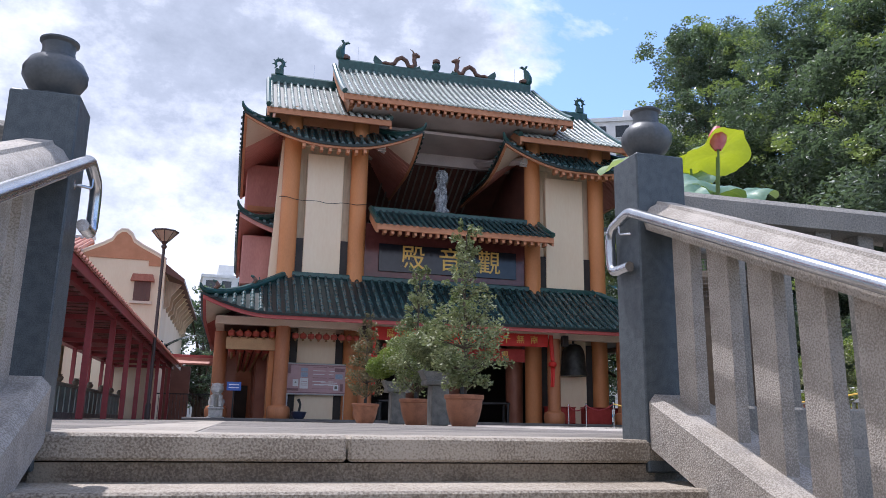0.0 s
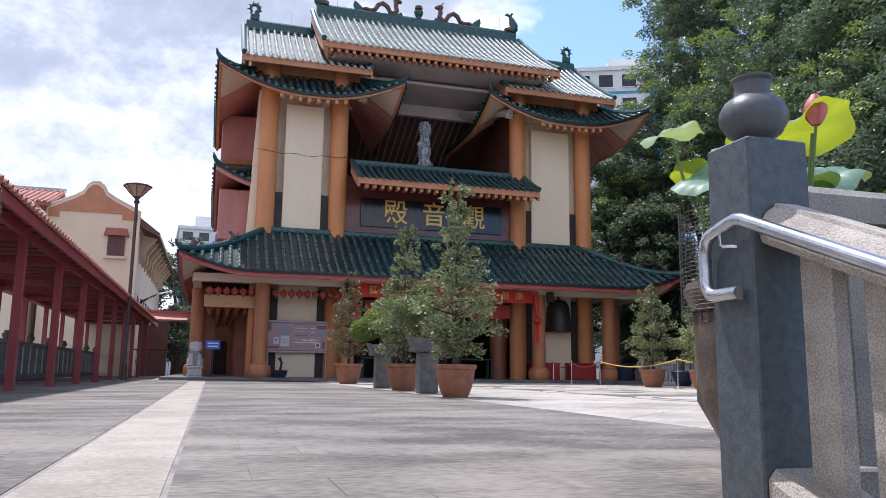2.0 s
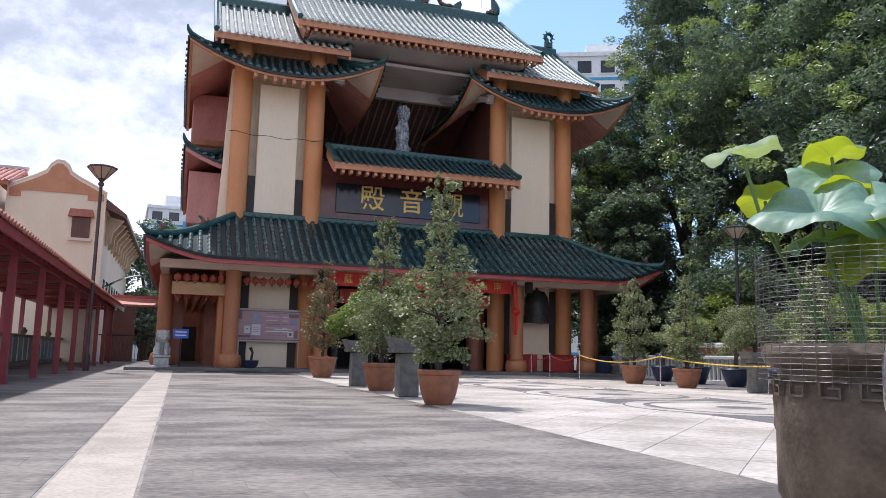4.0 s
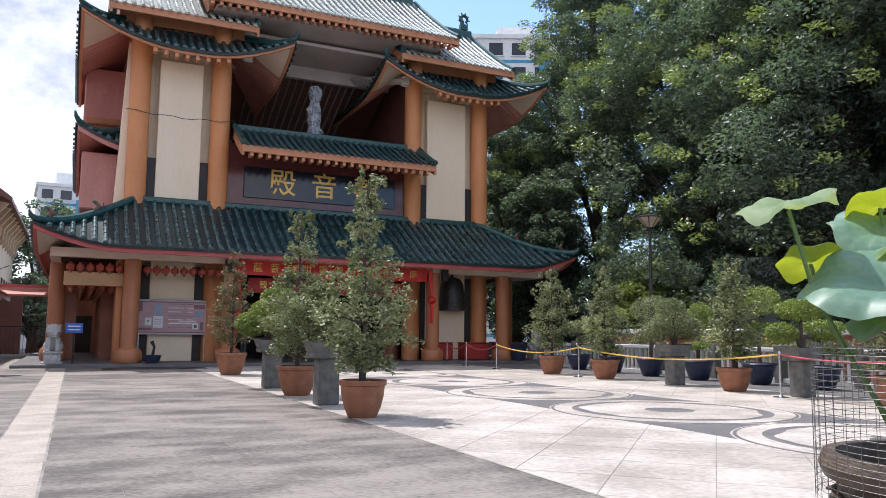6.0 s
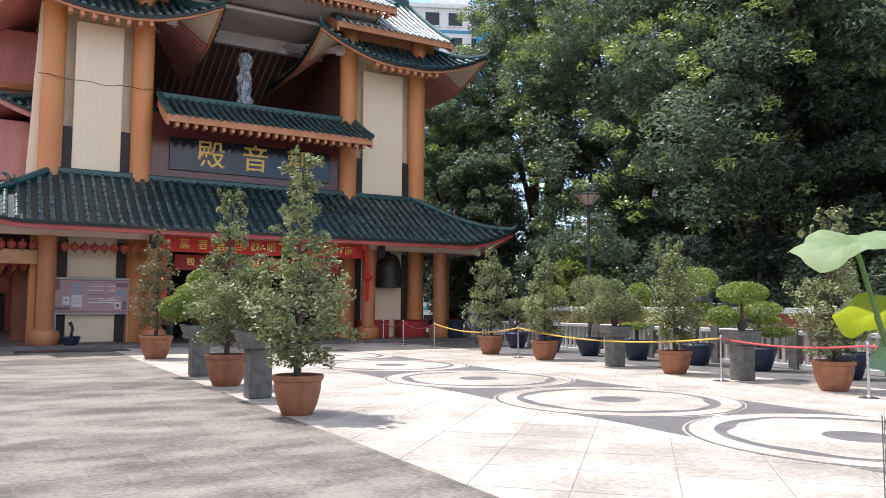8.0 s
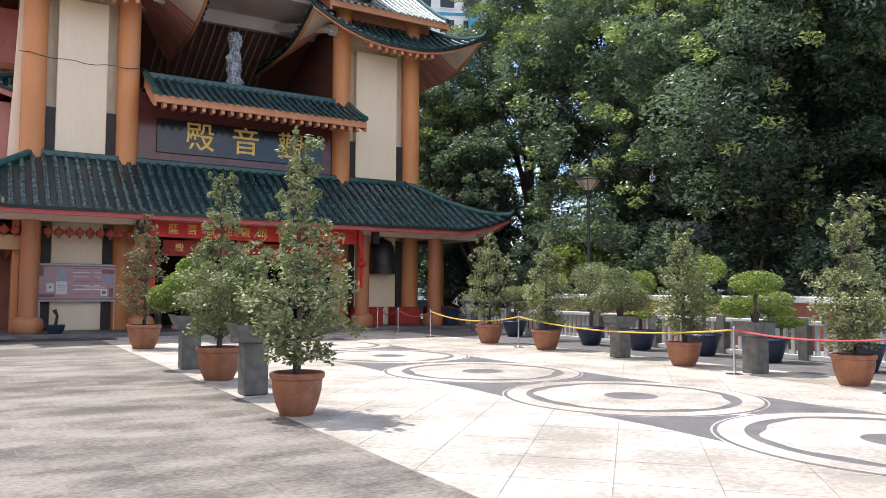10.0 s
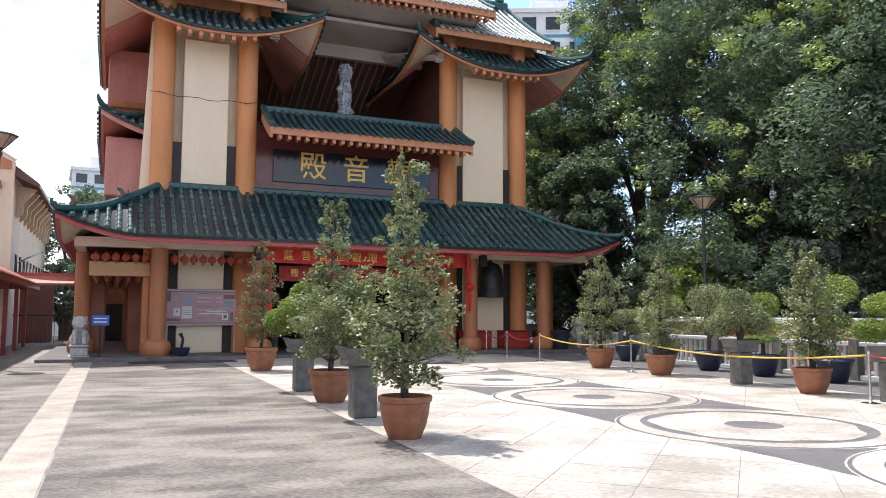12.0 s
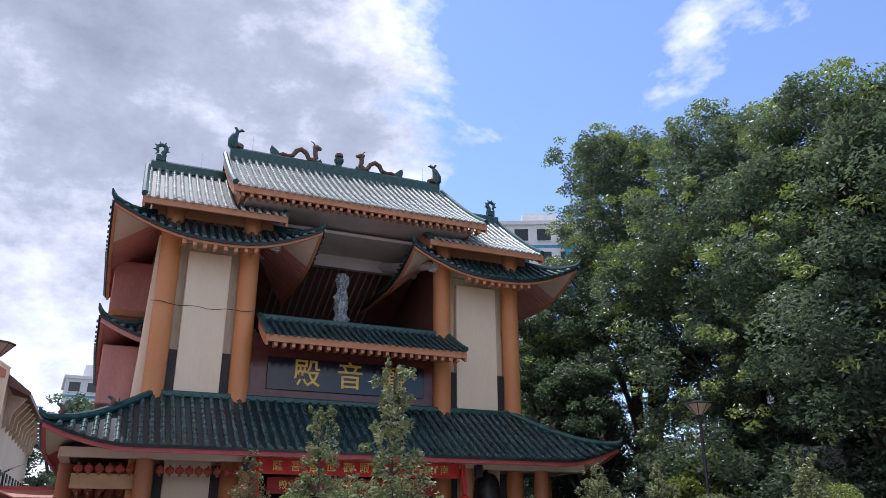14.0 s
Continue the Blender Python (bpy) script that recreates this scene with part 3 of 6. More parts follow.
def skirt(parent, name, x0, x1, y0, y1, o, zs, lift, zin, dl, sp, tile, pan, fascia, soff_front, soff_side, sides, p=2.0, ft=0.22, conc=1.25, rafter=None, label=""):
    """Upturned eaves round a rectangular storey."""
    roof = None

    def P(side, s, v, dz=0.0):
        L = x1 - x0 if side == "front" else y1 - y0
        d = min(s, L - s) if side == "front" else s
        z = zs + (zin - zs) * v ** conc + lift * max(0.0, 1 - d / dl) ** p * (1 - v) + dz
        return {"front": (x0 + s, y0 + o * v, z), "left": (x0 + o * v, y0 + s, z), "right": (x1 - o * v, y0 + s, z)}[side]

    for side in sides:
        L = x1 - x0 if side == "front" else y1 - y0
        vm = (lambda s: min(1, s / o, (L - s) / o)) if side == "front" else (lambda s: min(1, s / o))
        ns, nv = int(L / 0.3), 8
        g = G().grid(lambda a, b: P(side, a * L, vm(a * L) * b), ns, nv)
        ob = part("roof_surface" if roof else name, g, pan, parent, label if not roof else "", fix=False)
        roof = roof or ob
        # soffit
        for s0, s1, sm in (((0, L, soff_front),) if side == "front" else ((0, o, soff_front), (o, L, soff_side))):
            part("soffit", G().grid(lambda a, b: P(side, s0 + a * (s1 - s0), vm(s0 + a * (s1 - s0)) * b, -(ft + 0.04) * (1 - 0.2 * b)), max(6, int((s1 - s0) / 0.3)), 4), sm, roof, fix=False)
        # fascia board
        vs, n = [], ns + 1
        for i in range(n):
            s = L * i / ns
            q = Vector(P(side, s, 0))
            out = {"front": Vector((0, -1, 0)), "left": Vector((-1, 0, 0)), "right": Vector((1, 0, 0))}[side]
            vs += [q + out * 0.02 - Vector((0, 0, 0.10)), q + out * 0.02 - Vector((0, 0, ft + 0.05)), q - out * 0.10 - Vector((0, 0, ft + 0.05)), q - out * 0.10 - Vector((0, 0, 0.10))]
        fs = [(i * 4 + j, i * 4 + (j + 1) % 4, (i + 1) * 4 + (j + 1) % 4, (i + 1) * 4 + j) for i in range(n - 1) for j in range(4)] + [(0, 1, 2, 3), tuple(4 * (n - 1) + j for j in range(4))]
        part("fascia", G().add(vs, fs), fascia, roof)
        dv = []
        for q in range(n):
            w = vs[4 * q]
            dv += [w + out * 0.10 + Vector((0, 0, 0.10)), w + out * 0.08, w - out * 0.06, w - out * 0.02 + Vector((0, 0, 0.10))]
        part("drip_edge", G().add(dv, fs), pan, roof)
        # tile rows
        m = int(L / sp)
        off = (L - m * sp) / 2
        for k in range(m + 1):
            s = off + k * sp
            ve = vm(s)
            if ve * o < 0.25:
                continue
            nt = max(1, round(ve * o / 0.34))
            part("roof_rib", row_mesh("roof_rib", [Vector(P(side, s, 0, 0.0)) + out * 0.14] + [P(side, s, ve * j / nt, 0.02) for j in range(nt + 1)], (1, 0, 0) if side == "front" else (0, 1, 0), sp * 0.30, tile), None, roof)
        # rafters under the side eaves, rafter ends under the front
        if rafter and side != "front":
            for k in range(1, int((L - o) / 0.28)):
                s = o + 0.28 * k
                a, b = Vector(P(side, s, 0.05, -ft - 0.03)), Vector(P(side, s, vm(s) * 0.95, -ft * 0.85 - 0.03))
                part("rafter", G().tube([a, b], 0.04, 4), rafter, roof)
        if rafter and side == "front":
            me = G().box(-0.075, -0.02, -0.20, 0.075, 0.35, 0.06, 0.01).mesh("rafter_end", fascia, 0)
            lo, hi = (dl * 0.72, L - dl * 0.72)
            n = int((hi - lo) / 0.36)
            for k in range(n + 1):
                s = lo + (hi - lo) * k / n
                part("rafter_end", me, None, roof).location = Vector(P(side, s, 0.02, -ft - 0.05))
    # hips with upturned tips
    for side, sg in (("left", 1), ("right", -1)):
        if side in sides:
            pts = [Vector(P(side, v * o, v, 0.10)) for v in (1, 0.8, 0.6, 0.4, 0.25, 0.1, 0.0)]
            e = (pts[-1] - pts[-2]).normalized()
            pts += [pts[-1] + e * 0.15 + Vector((0, 0, 0.10)), pts[-1] + e * 0.22 + Vector((0, 0, 0.26))]
            part("hip_ridge", G().tube(pts, [0.15, 0.15, 0.15, 0.15, 0.14, 0.13, 0.11, 0.08, 0.03], 8), M_RIDGE, roof)
    return roof


def gable_roof(parent, name, x0, x1, ye, ze, yr, zr, sp, tile, pan, fascia, label, gable=None, rafters=True):
    def P(v, dz=0.0):
        return ye + (yr - ye) * v, ze + (zr - ze) * v ** 1.12 + dz

    poly = [P(j / 8) for j in range(9)] + [(2 * yr - y, z) for y, z in [P(j / 8) for j in range(7, -1, -1)]]
    under = [(y, z - 0.22) for y, z in poly]
    g = G()
    n = len(poly)
    vs = [(x, y, z) for x in (x0, x1) for y, z in poly + under[::-1]]
    m = 2 * n
    g.add(vs, [(i, (i + 1) % m, m + (i + 1) % m, m + i) for i in range(m)] + [(i, i + 1, m - 2 - i, m - 1 - i) for i in range(n - 1)] + [(m + i, m + i + 1, 2 * m - 2 - i, 2 * m - 1 - i) for i in range(n - 1)])
    roof = part(name, g, pan, parent, label)
    k = int((x1 - x0 - 0.2) / sp)
    nt = round(math.hypot(yr - ye, zr - ze) / 0.36)
    me = row_mesh("roof_rib", [(0, ye - 0.13, ze - 0.06)] + [(0, *P(j / nt, 0.03)) for j in range(nt + 1)], (1, 0, 0), sp * 0.27, tile)
    off = (x1 - x0 - k * sp) / 2
    for i in range(k + 1):
        part("roof_rib", me, None, roof).location = (x0 + off + i * sp, 0, 0)
    part("fascia", G().box(x0 - 0.02, ye - 0.04, ze - 0.30, x1 + 0.02, ye + 0.08, ze - 0.03), fascia, roof)
    for x, s in ((x0, -1), (x1, 1)):     # barge tiles down the verges
        part("verge", G().tube([(x, *P(j / 6, 0.10)) for j in range(7)], 0.13, 8), M_RIDGE, roof)
        part("barge_board", G().prism([(y, z - 0.05) for y, z in [P(j / 8) for j in range(9)]] + [(y, z - 0.45) for y, z in [P(j / 8) for j in range(8, -1, -1)]], "x", x - 0.05, x + 0.05), fascia, roof)
    if gable:
        part("gable_wall", G().prism([(ye + 1.1, ze - 0.3)] + [(y, z - 0.25) for y, z in [P(j / 8) for j in range(2, 9)]] + [(2 * yr - ye - 1.1, ze - 0.3)], "x", x0 + 0.35, x1 - 0.35), gable, roof)
    if rafters:
        me = G().box(-0.07, 0.0, -0.10, 0.07, 0.4, 0.10, 0.01).mesh("rafter_end", fascia, 0)
        n = int((x1 - x0) / 0.34)
        for i in range(1, n):
            part("rafter_end", me, None, roof).location = (x0 + (x1 - x0) * i / n, ye + 0.02, ze - 0.36)
    return roof, P


# ---- the temple ----
temple = thing("temple", "Chinese temple hall with green tiled roofs and orange columns", "temple")
FY = 30.0
COLS = (-0.43, 2.74, 11.54, 15.04)
CXT = 7.3
part("plinth", G().box(-4.2, 27.3, -0.05, 18.8, 44, 0.12, 0.02), M_INLAY, temple, "low grey stone plinth")
me_tower = G().lathe([(0.40, 0.12), (0.40, 14.3)], seg=24).mesh("tower_column", M_ORANGE)
for x in COLS:
    part("tower_column", me_tower, None, temple, "tall round orange painted column").location = (x, FY, 0)
for a, b in ((COLS[0], COLS[1]), (COLS[2], COLS[3])):
    part("bay_wall", G().box(a + 0.3, FY + 0.30, 0.12, b - 0.3, FY + 0.60, 13.2), M_CREAM2, temple, "darker cream wall between columns")
    for z0, z1 in ((0.12, 5.2), (6.2, 12.35)):
        part("wall_panel", G().box(a + 0.73, FY - 0.02, z0, b - 0.74, FY + 0.30, z1, 0.02), M_CREAM, temple, "raised smooth cream panel")
    for xx in (a + 0.35, b - 0.735):
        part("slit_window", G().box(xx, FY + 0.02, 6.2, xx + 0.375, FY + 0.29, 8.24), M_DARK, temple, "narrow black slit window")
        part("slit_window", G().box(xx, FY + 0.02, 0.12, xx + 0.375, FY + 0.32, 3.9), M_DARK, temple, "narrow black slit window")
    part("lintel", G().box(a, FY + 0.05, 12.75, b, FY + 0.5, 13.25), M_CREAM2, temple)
# side and rear walls of the towers, and the hall between
part("side_wall", G().box(-0.75, FY + 0.4, 0.12, -0.45, 43, 13.2), M_PINK, temple, "pinkish red rendered side wall")
part("side_wall", G().box(15.05, FY + 0.4, 4.6, 15.35, 43, 13.2), M_PINK, temple)
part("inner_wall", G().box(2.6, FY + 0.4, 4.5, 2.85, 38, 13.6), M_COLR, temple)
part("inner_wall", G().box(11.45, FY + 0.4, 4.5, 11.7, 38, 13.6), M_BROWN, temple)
part("hall_rear_wall", G().box(2.6, 38, 4.5, 11.7, 38.2, 15), M_INLAY, temple)
part("rear_wall", G().box(-0.8, 42.8, 0.1, 15.4, 43.0, 13.4), M_CREAM2, temple)
part("hall_ceiling", G().box(2.4, FY + 0.2, 14.1, 11.9, 38, 14.25), M_GREYB, temple, "grey brown hall ceiling")
part("ceiling_beam", G().box(2.6, 33.0, 13.5, 11.7, 33.3, 14.1), M_GREYB, temple, "grey painted ceiling beam")
for xa, xb in ((3.4, 4.9), (11.0, 9.5)):     # diagonal beams under the ceiling
    part("diagonal_beam", G().tube([(xa, 29.6, 13.0), (xb, 33.2, 13.85)], 0.2, 4), M_GREYB, temple)
me_slat = G().box(-0.04, -0.04, 0, 0.04, 0.04, 3.6).mesh("ceiling_slat", M_CONC2, 0)
for k in range(15):
    ob = part("ceiling_slat", me_slat, None, temple)
    ob.matrix_basis = pose(4.7 + 0.36 * k, 33.45, 13.55, -117, 0, 0)
part("sloping_ceiling", G().box(2.85, 0, 0, 11.45, 0.06, 5.1), M_BROWN, temple).matrix_basis = pose(0, 33.45, 13.72, -117, 0, 0)
part("gallery_floor", G().box(2.85, FY + 0.3, 9.0, 11.45, 38, 9.3), M_BROWN, temple)
# plaque wall
part("plaque_wall", G().box(3.0, FY + 0.05, 5.6, 11.4, FY + 0.3, 9.2), M_MAROON, temple, "polished maroon granite wall")
plaque = part("plaque", G().box(3.82, FY - 0.04, 6.95, 10.66, FY + 0.05, 8.27, 0.015), M_BLACKP, temple, "polished black plaque with gold characters")
for ch, x in (("殿", 5.45), ("音", 7.3), ("觀", 9.25)):
    lettering("character", ch, 1.2, x, FY - 0.045, 7.62, M_GOLD, plaque, "raised gold character", 0.02)

# lower roof round the ground floor
lower = skirt(temple, "lower_roof", -3.72, 18.15, 26.5, 43, 3.45, 4.27, 0.66, 6.5, 2.6, 0.355, M_TILE, M_PAN, M_RED, M_PALE, M_RED, ("front", "left", "right"), p=1.7, ft=0.20, conc=1.05, label="green glazed tile roof with upturned corners")
part("top_ridge", G().box(-0.7, 29.72, 6.38, 15.2, 29.95, 6.62, 0.04), M_RIDGE, lower)
part("eave_beam", G().box(-3.2, 28.30, 3.95, 17.6, 28.70, 4.28), M_PALE, temple, "pale painted eave beam")
part("eave_beam", G().box(-3.25, 28.7, 3.95, -2.9, 43, 4.28), M_PALE, temple)
part("eave_beam", G().box(17.3, 28.7, 3.95, 17.65, 43, 4.28), M_PALE, temple)
part("porch_ceiling", G().box(-3.0, 28.7, 4.15, 17.4, 43, 4.28), M_BROWN, temple)

COLP = [(0.44, 0.12), (0.47, 0.16), (0.49, 0.30), (0.485, 0.50), (0.44, 0.60), (0.36, 0.64), (0.30, 0.68), (0.30, 3.96)]
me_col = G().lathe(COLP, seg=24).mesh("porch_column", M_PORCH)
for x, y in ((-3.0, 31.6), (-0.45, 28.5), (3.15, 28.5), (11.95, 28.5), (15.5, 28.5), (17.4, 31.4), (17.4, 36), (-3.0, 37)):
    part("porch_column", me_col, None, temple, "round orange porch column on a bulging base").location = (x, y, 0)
for x in (11.0, 13.9, 3.9, 6.2, 8.6):
    part("hall_column", G().lathe([(0.42, 0.1), (0.42, 4.2)], x, 31.2 if x > 10 else 34, seg=20), M_COLR, temple, "dark red hall column")

# curved roofs of the two towers
for x0, x1 in ((-2.70, 5.42), (9.6, 18.0)):
    skirt(temple, "tower_roof", x0, x1, 28.5, 38.5, 2.1, 12.42, 1.08, 14.1, 3.7, 0.33, M_TILE, M_PAN, M_TRIM, M_PALE, M_PINK, ("front", "left", "right"), p=1.9, ft=0.15, conc=1.05, rafter=M_PINK, label="sweeping green tiled roof with high upturned corners")
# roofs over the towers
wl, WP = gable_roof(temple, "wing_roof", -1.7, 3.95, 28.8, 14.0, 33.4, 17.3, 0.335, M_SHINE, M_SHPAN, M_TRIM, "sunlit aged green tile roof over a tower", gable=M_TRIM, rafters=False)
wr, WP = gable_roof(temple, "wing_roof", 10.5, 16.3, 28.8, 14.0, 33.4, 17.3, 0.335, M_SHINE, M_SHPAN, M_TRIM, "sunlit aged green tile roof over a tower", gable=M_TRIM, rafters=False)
for x0, x1, w in ((-1.6, 3.2, wl), (11.5, 16.3, wr)):
    part("ridge", G().prism([(33.22, 17.2), (33.22, 17.6), (33.3, 17.7), (33.5, 17.7), (33.58, 17.6), (33.58, 17.2)], "x", x0, x1), M_RIDGE, w, "dark teal ridge")
for x in COLS:
    part("upper_column", G().lathe([(0.38, 13.0), (0.38, 14.45)], x, FY - 0.1, seg=20), M_ORANGE, temple)
part("tower_top", G().box(-0.3, FY, 13.2, 2.6, 37, 14.4), M_BROWN, temple)
part("tower_top", G().box(11.7, FY, 13.2, 14.9, 37, 14.4), M_BROWN, temple)
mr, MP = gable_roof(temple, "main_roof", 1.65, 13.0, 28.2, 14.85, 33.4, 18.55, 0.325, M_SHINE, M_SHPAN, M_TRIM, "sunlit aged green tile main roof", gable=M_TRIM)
part("ridge", G().prism([(33.2, 18.4), (33.2, 18.95), (33.28, 19.05), (33.52, 19.05), (33.6, 18.95), (33.6, 18.4)], "x", 1.85, 12.8), M_RIDGE, mr, "dark teal main ridge")
part("main_soffit", G().box(2.2, 28.6, 14.45, 12.4, 37.5, 14.55), M_GREYB, mr, "grey brown boarded soffit")

# small roof over the plaque
mid, _ = gable_roof(temple, "plaque_roof", 3.35, 11.75, 27.9, 8.72, 29.95, 9.85, 0.30, M_TILE, M_PAN, M_TRIM, "small green tile roof over the plaque")
part("ridge", G().box(3.3, 29.8, 9.75, 11.8, 30.0, 10.0, 0.03), M_RIDGE, mid)


# ridge ornaments
def fish(x, s):
    t = thing("ridge_fish", "dark glazed fish finial with forked tail on the ridge", "roof ornament", x, 33.4, 19.03, group="ridge fish")
    part("body", G().tube([(0, 0, 0), (-s * 0.10, 0, 0.2), (-s * 0.12, 0, 0.45), (-s * 0.02, 0, 0.75), (s * 0.10, 0, 0.98)], [0.20, 0.26, 0.24, 0.16, 0.06], 10), M_RIDGE, t)
    part("tail", G().tube([(s * 0.08, 0, 0.95), (s * 0.28, 0, 1.05), (s * 0.40, 0, 1.0)], [0.07, 0.08, 0.02], 6), M_RIDGE, t)
    part("tail", G().tube([(s * 0.08, 0, 0.95), (-s * 0.03, 0, 1.12), (-s * 0.10, 0, 1.16)], [0.07, 0.07, 0.02], 6), M_RIDGE, t)
    part("head", G().lathe([(0.1, 0), (0.24, 0.05), (0.26, 0.18), (0.15, 0.3)], s * 0.18, 0, 0, 10), M_DRAG, t, "reddish fish head")


def dragon(x, s):
    t = thing("ridge_dragon", "glazed dragon with an arched orange body on the ridge", "roof ornament", x, 33.4, 19.03, group="ridge dragons")
    pts = [(-s * 1.25, 0, 0.10), (-s * 0.95, 0, 0.18), (-s * 0.70, 0, 0.12), (-s * 0.45, 0, 0.20), (-s * 0.30, 0, 0.48), (-s * 0.05, 0, 0.62), (s * 0.22, 0, 0.45), (s * 0.36, 0, 0.16), (s * 0.55, 0, 0.12), (s * 0.72, 0, 0.30), (s * 0.66, 0, 0.58), (s * 0.70, 0, 0.78)]
    part("body", G().tube(pts, [0.06, 0.10, 0.11, 0.12, 0.13, 0.13, 0.13, 0.13, 0.14, 0.14, 0.13, 0.12], 8), M_DRAG, t)
    part("tail", G().prism([(-s * 1.55, 0.05), (-s * 1.1, 0.02), (-s * 1.15, 0.2), (-s * 1.35, 0.38), (-s * 1.55, 0.52), (-s * 1.62, 0.30)], "y", -0.07, 0.07), M_RIDGE, t)
    part("head", G().tube([(s * 0.55, 0, 0.82), (s * 0.75, 0, 0.86), (s * 0.98, 0, 0.80)], [0.13, 0.16, 0.07], 8), M_DRAG, t)
    part("horn", G().tube([(s * 0.66, 0, 0.95), (s * 0.55, 0, 1.12), (s * 0.42, 0, 1.18)], [0.05, 0.03, 0.01], 5), M_DRAG, t)
    part("fin", G().prism([(s * 0.45, 0.02), (s * 1.05, 0.02), (s * 0.95, 0.22), (s * 0.8, 0.12), (s * 0.66, 0.26), (s * 0.52, 0.12)], "y", -0.09, 0.09), M_RIDGE, t)


def curl(x, s):
    t = thing("ridge_curl", "curled dark glazed ridge end ornament", "roof ornament", x, 33.4, 17.68, group="ridge curls")
    part("base", G().box(-0.22, -0.14, 0, 0.22, 0.14, 0.35, 0.05), M_RIDGE, t)
    a = arc(-s * 0.02, 0.66, 0.20, -60 if s > 0 else 240, 230 if s > 0 else -50, 14)
    part("curl", G().tube([(s * 0.1, 0, 0.3)] + [(p[0], 0, p[1]) for p in a], [0.14] + [0.12 - 0.004 * i for i in range(15)], 8), M_RIDGE, t)
    for p in a[::2]:
        part("spike", G().tube([(p[0], 0, p[1]), (p[0] + (p[0] + s * 0.02) * 0.9, 0, p[1] + (p[1] - 0.66) * 0.9)], [0.06, 0.02], 5), M_RIDGE, t)


fish(2.05, 1), fish(12.6, -1)
dragon(5.35, 1), dragon(9.15, -1)
urn = thing("ridge_urn", "dark glazed urn with a red flower at the ridge centre", "roof ornament", 7.27, 33.4, 19.03)
part("bowl", G().lathe([(0.16, 0), (0.14, 0.1), (0.24, 0.28), (0.25, 0.42), (0.14, 0.52)], seg=14), M_RIDGE, urn)
part("flower", G().lathe([(0.08, 0.5), (0.22, 0.58), (0.20, 0.72), (0.06, 0.82)], seg=10), M_DRAG, urn)
curl(-1.2, 1), curl(15.9, -1)
for x, z in ((2.9, 19.0), (11.9, 19.0), (0.6, 17.6)):
    r = thing("lightning_rod", "thin metal lightning rod on the ridge", "lightning rod", x, 33.4, z)
    part("rod", G().tube([(0, 0, 0), (0, 0, 0.9)], 0.012, 5), M_STEEL, r)

def hip_beast(x, y, z, s):
    t = thing("hip_ornament", "small dark glazed beast on the roof hip", "roof ornament", x, y, z, group="hip ornaments")
    part("body", G().tube([(0, 0, 0), (s * 0.10, 0, 0.14), (s * 0.02, 0, 0.28)], [0.10, 0.11, 0.06], 8), M_DRAG, t)
    part("head", G().tube([(s * 0.02, 0, 0.27), (-s * 0.12, 0, 0.34)], [0.08, 0.04], 7), M_RIDGE, t)
    part("tail", G().tube([(s * 0.10, 0, 0.06), (s * 0.26, 0, 0.16), (s * 0.24, 0, 0.30)], [0.06, 0.04, 0.02], 6), M_RIDGE, t)


for v in (0.12, 0.55):
    for x0, s in ((-3.72, 1), (18.15, -1)):
        hip_beast(x0 + s * 3.45 * v, 26.5 + 3.45 * v, 4.27 + 2.23 * v ** 1.05 + 0.66 * max(0.0, 1 - 3.45 * v / 2.6) ** 1.7 * (1 - v) + 0.22, s)

# balcony tiers along the west side
for z0, x0 in ((6.2, -2.42),):
    b = part("side_balcony", G().box(x0, 31.5, z0, -0.7, 41, z0 + 2.35, 0.05), M_PINK, temple, "brick red rendered side balcony")
    skirt(temple, "balcony_roof", -2.6, 1.6, 30.7, 42, 1.9, 8.6, 0.9, 9.9, 3.2, 0.33, M_TILE, M_PAN, M_PINK, M_PINK, M_PINK, ("front", "left"), ft=0.24, rafter=None, label="green tiled roof of the side balcony")
    part("balcony_wall", G().box(-2.45, 33.6, 9.3, -0.7, 41, 12.75, 0.05), M_PINK, temple)
    part("balcony_hood", G().prism([(33.0, 10.4), (33.2, 10.2), (37.2, 10.4), (37.2, 11.5)], "x", -2.3, -0.7), M_TRIM, temple)
    # Sunlight on the side wall, added as a pale cream strip.
    part("side_pilaster", G().prism([(-1.18, 6.2), (-0.7, 6.2), (-0.7, 13.0), (-0.9, 13.0)], "y", 30.35, 31.2), M_CREAM, temple, "pale strip standing in for the sunlit side wall")


# ---- statue, lamps and hangings on the temple ----
statue = thing("statue", "pale grey carved stone standing statue behind the plaque roof", "statue", 7.2, 31.5, 9.3)
rng = np.random.default_rng(5)


def carved(a, z):
    return 1 + 0.24 * math.sin(3 * a + 5 * z) * math.sin(9 * z) + 0.18 * math.sin(7 * a + 13 * z) + 0.10 * math.sin(13 * a - 31 * z)


fig = part("figure", G().lathe([(0.40, 0), (0.42, 0.3), (0.34, 0.55), (0.42, 0.8), (0.30, 1.0), (0.36, 1.25), (0.29, 1.5), (0.34, 1.8), (0.31, 2.1), (0.34, 2.3), (0.25, 2.55), (0.20, 2.75), (0.30, 2.9), (0.32, 3.15), (0.30, 3.4), (0.15, 3.5)], seg=56, wob=carved), M_STATUE, statue)
fig.scale = (0.86, 0.86, 0.97)
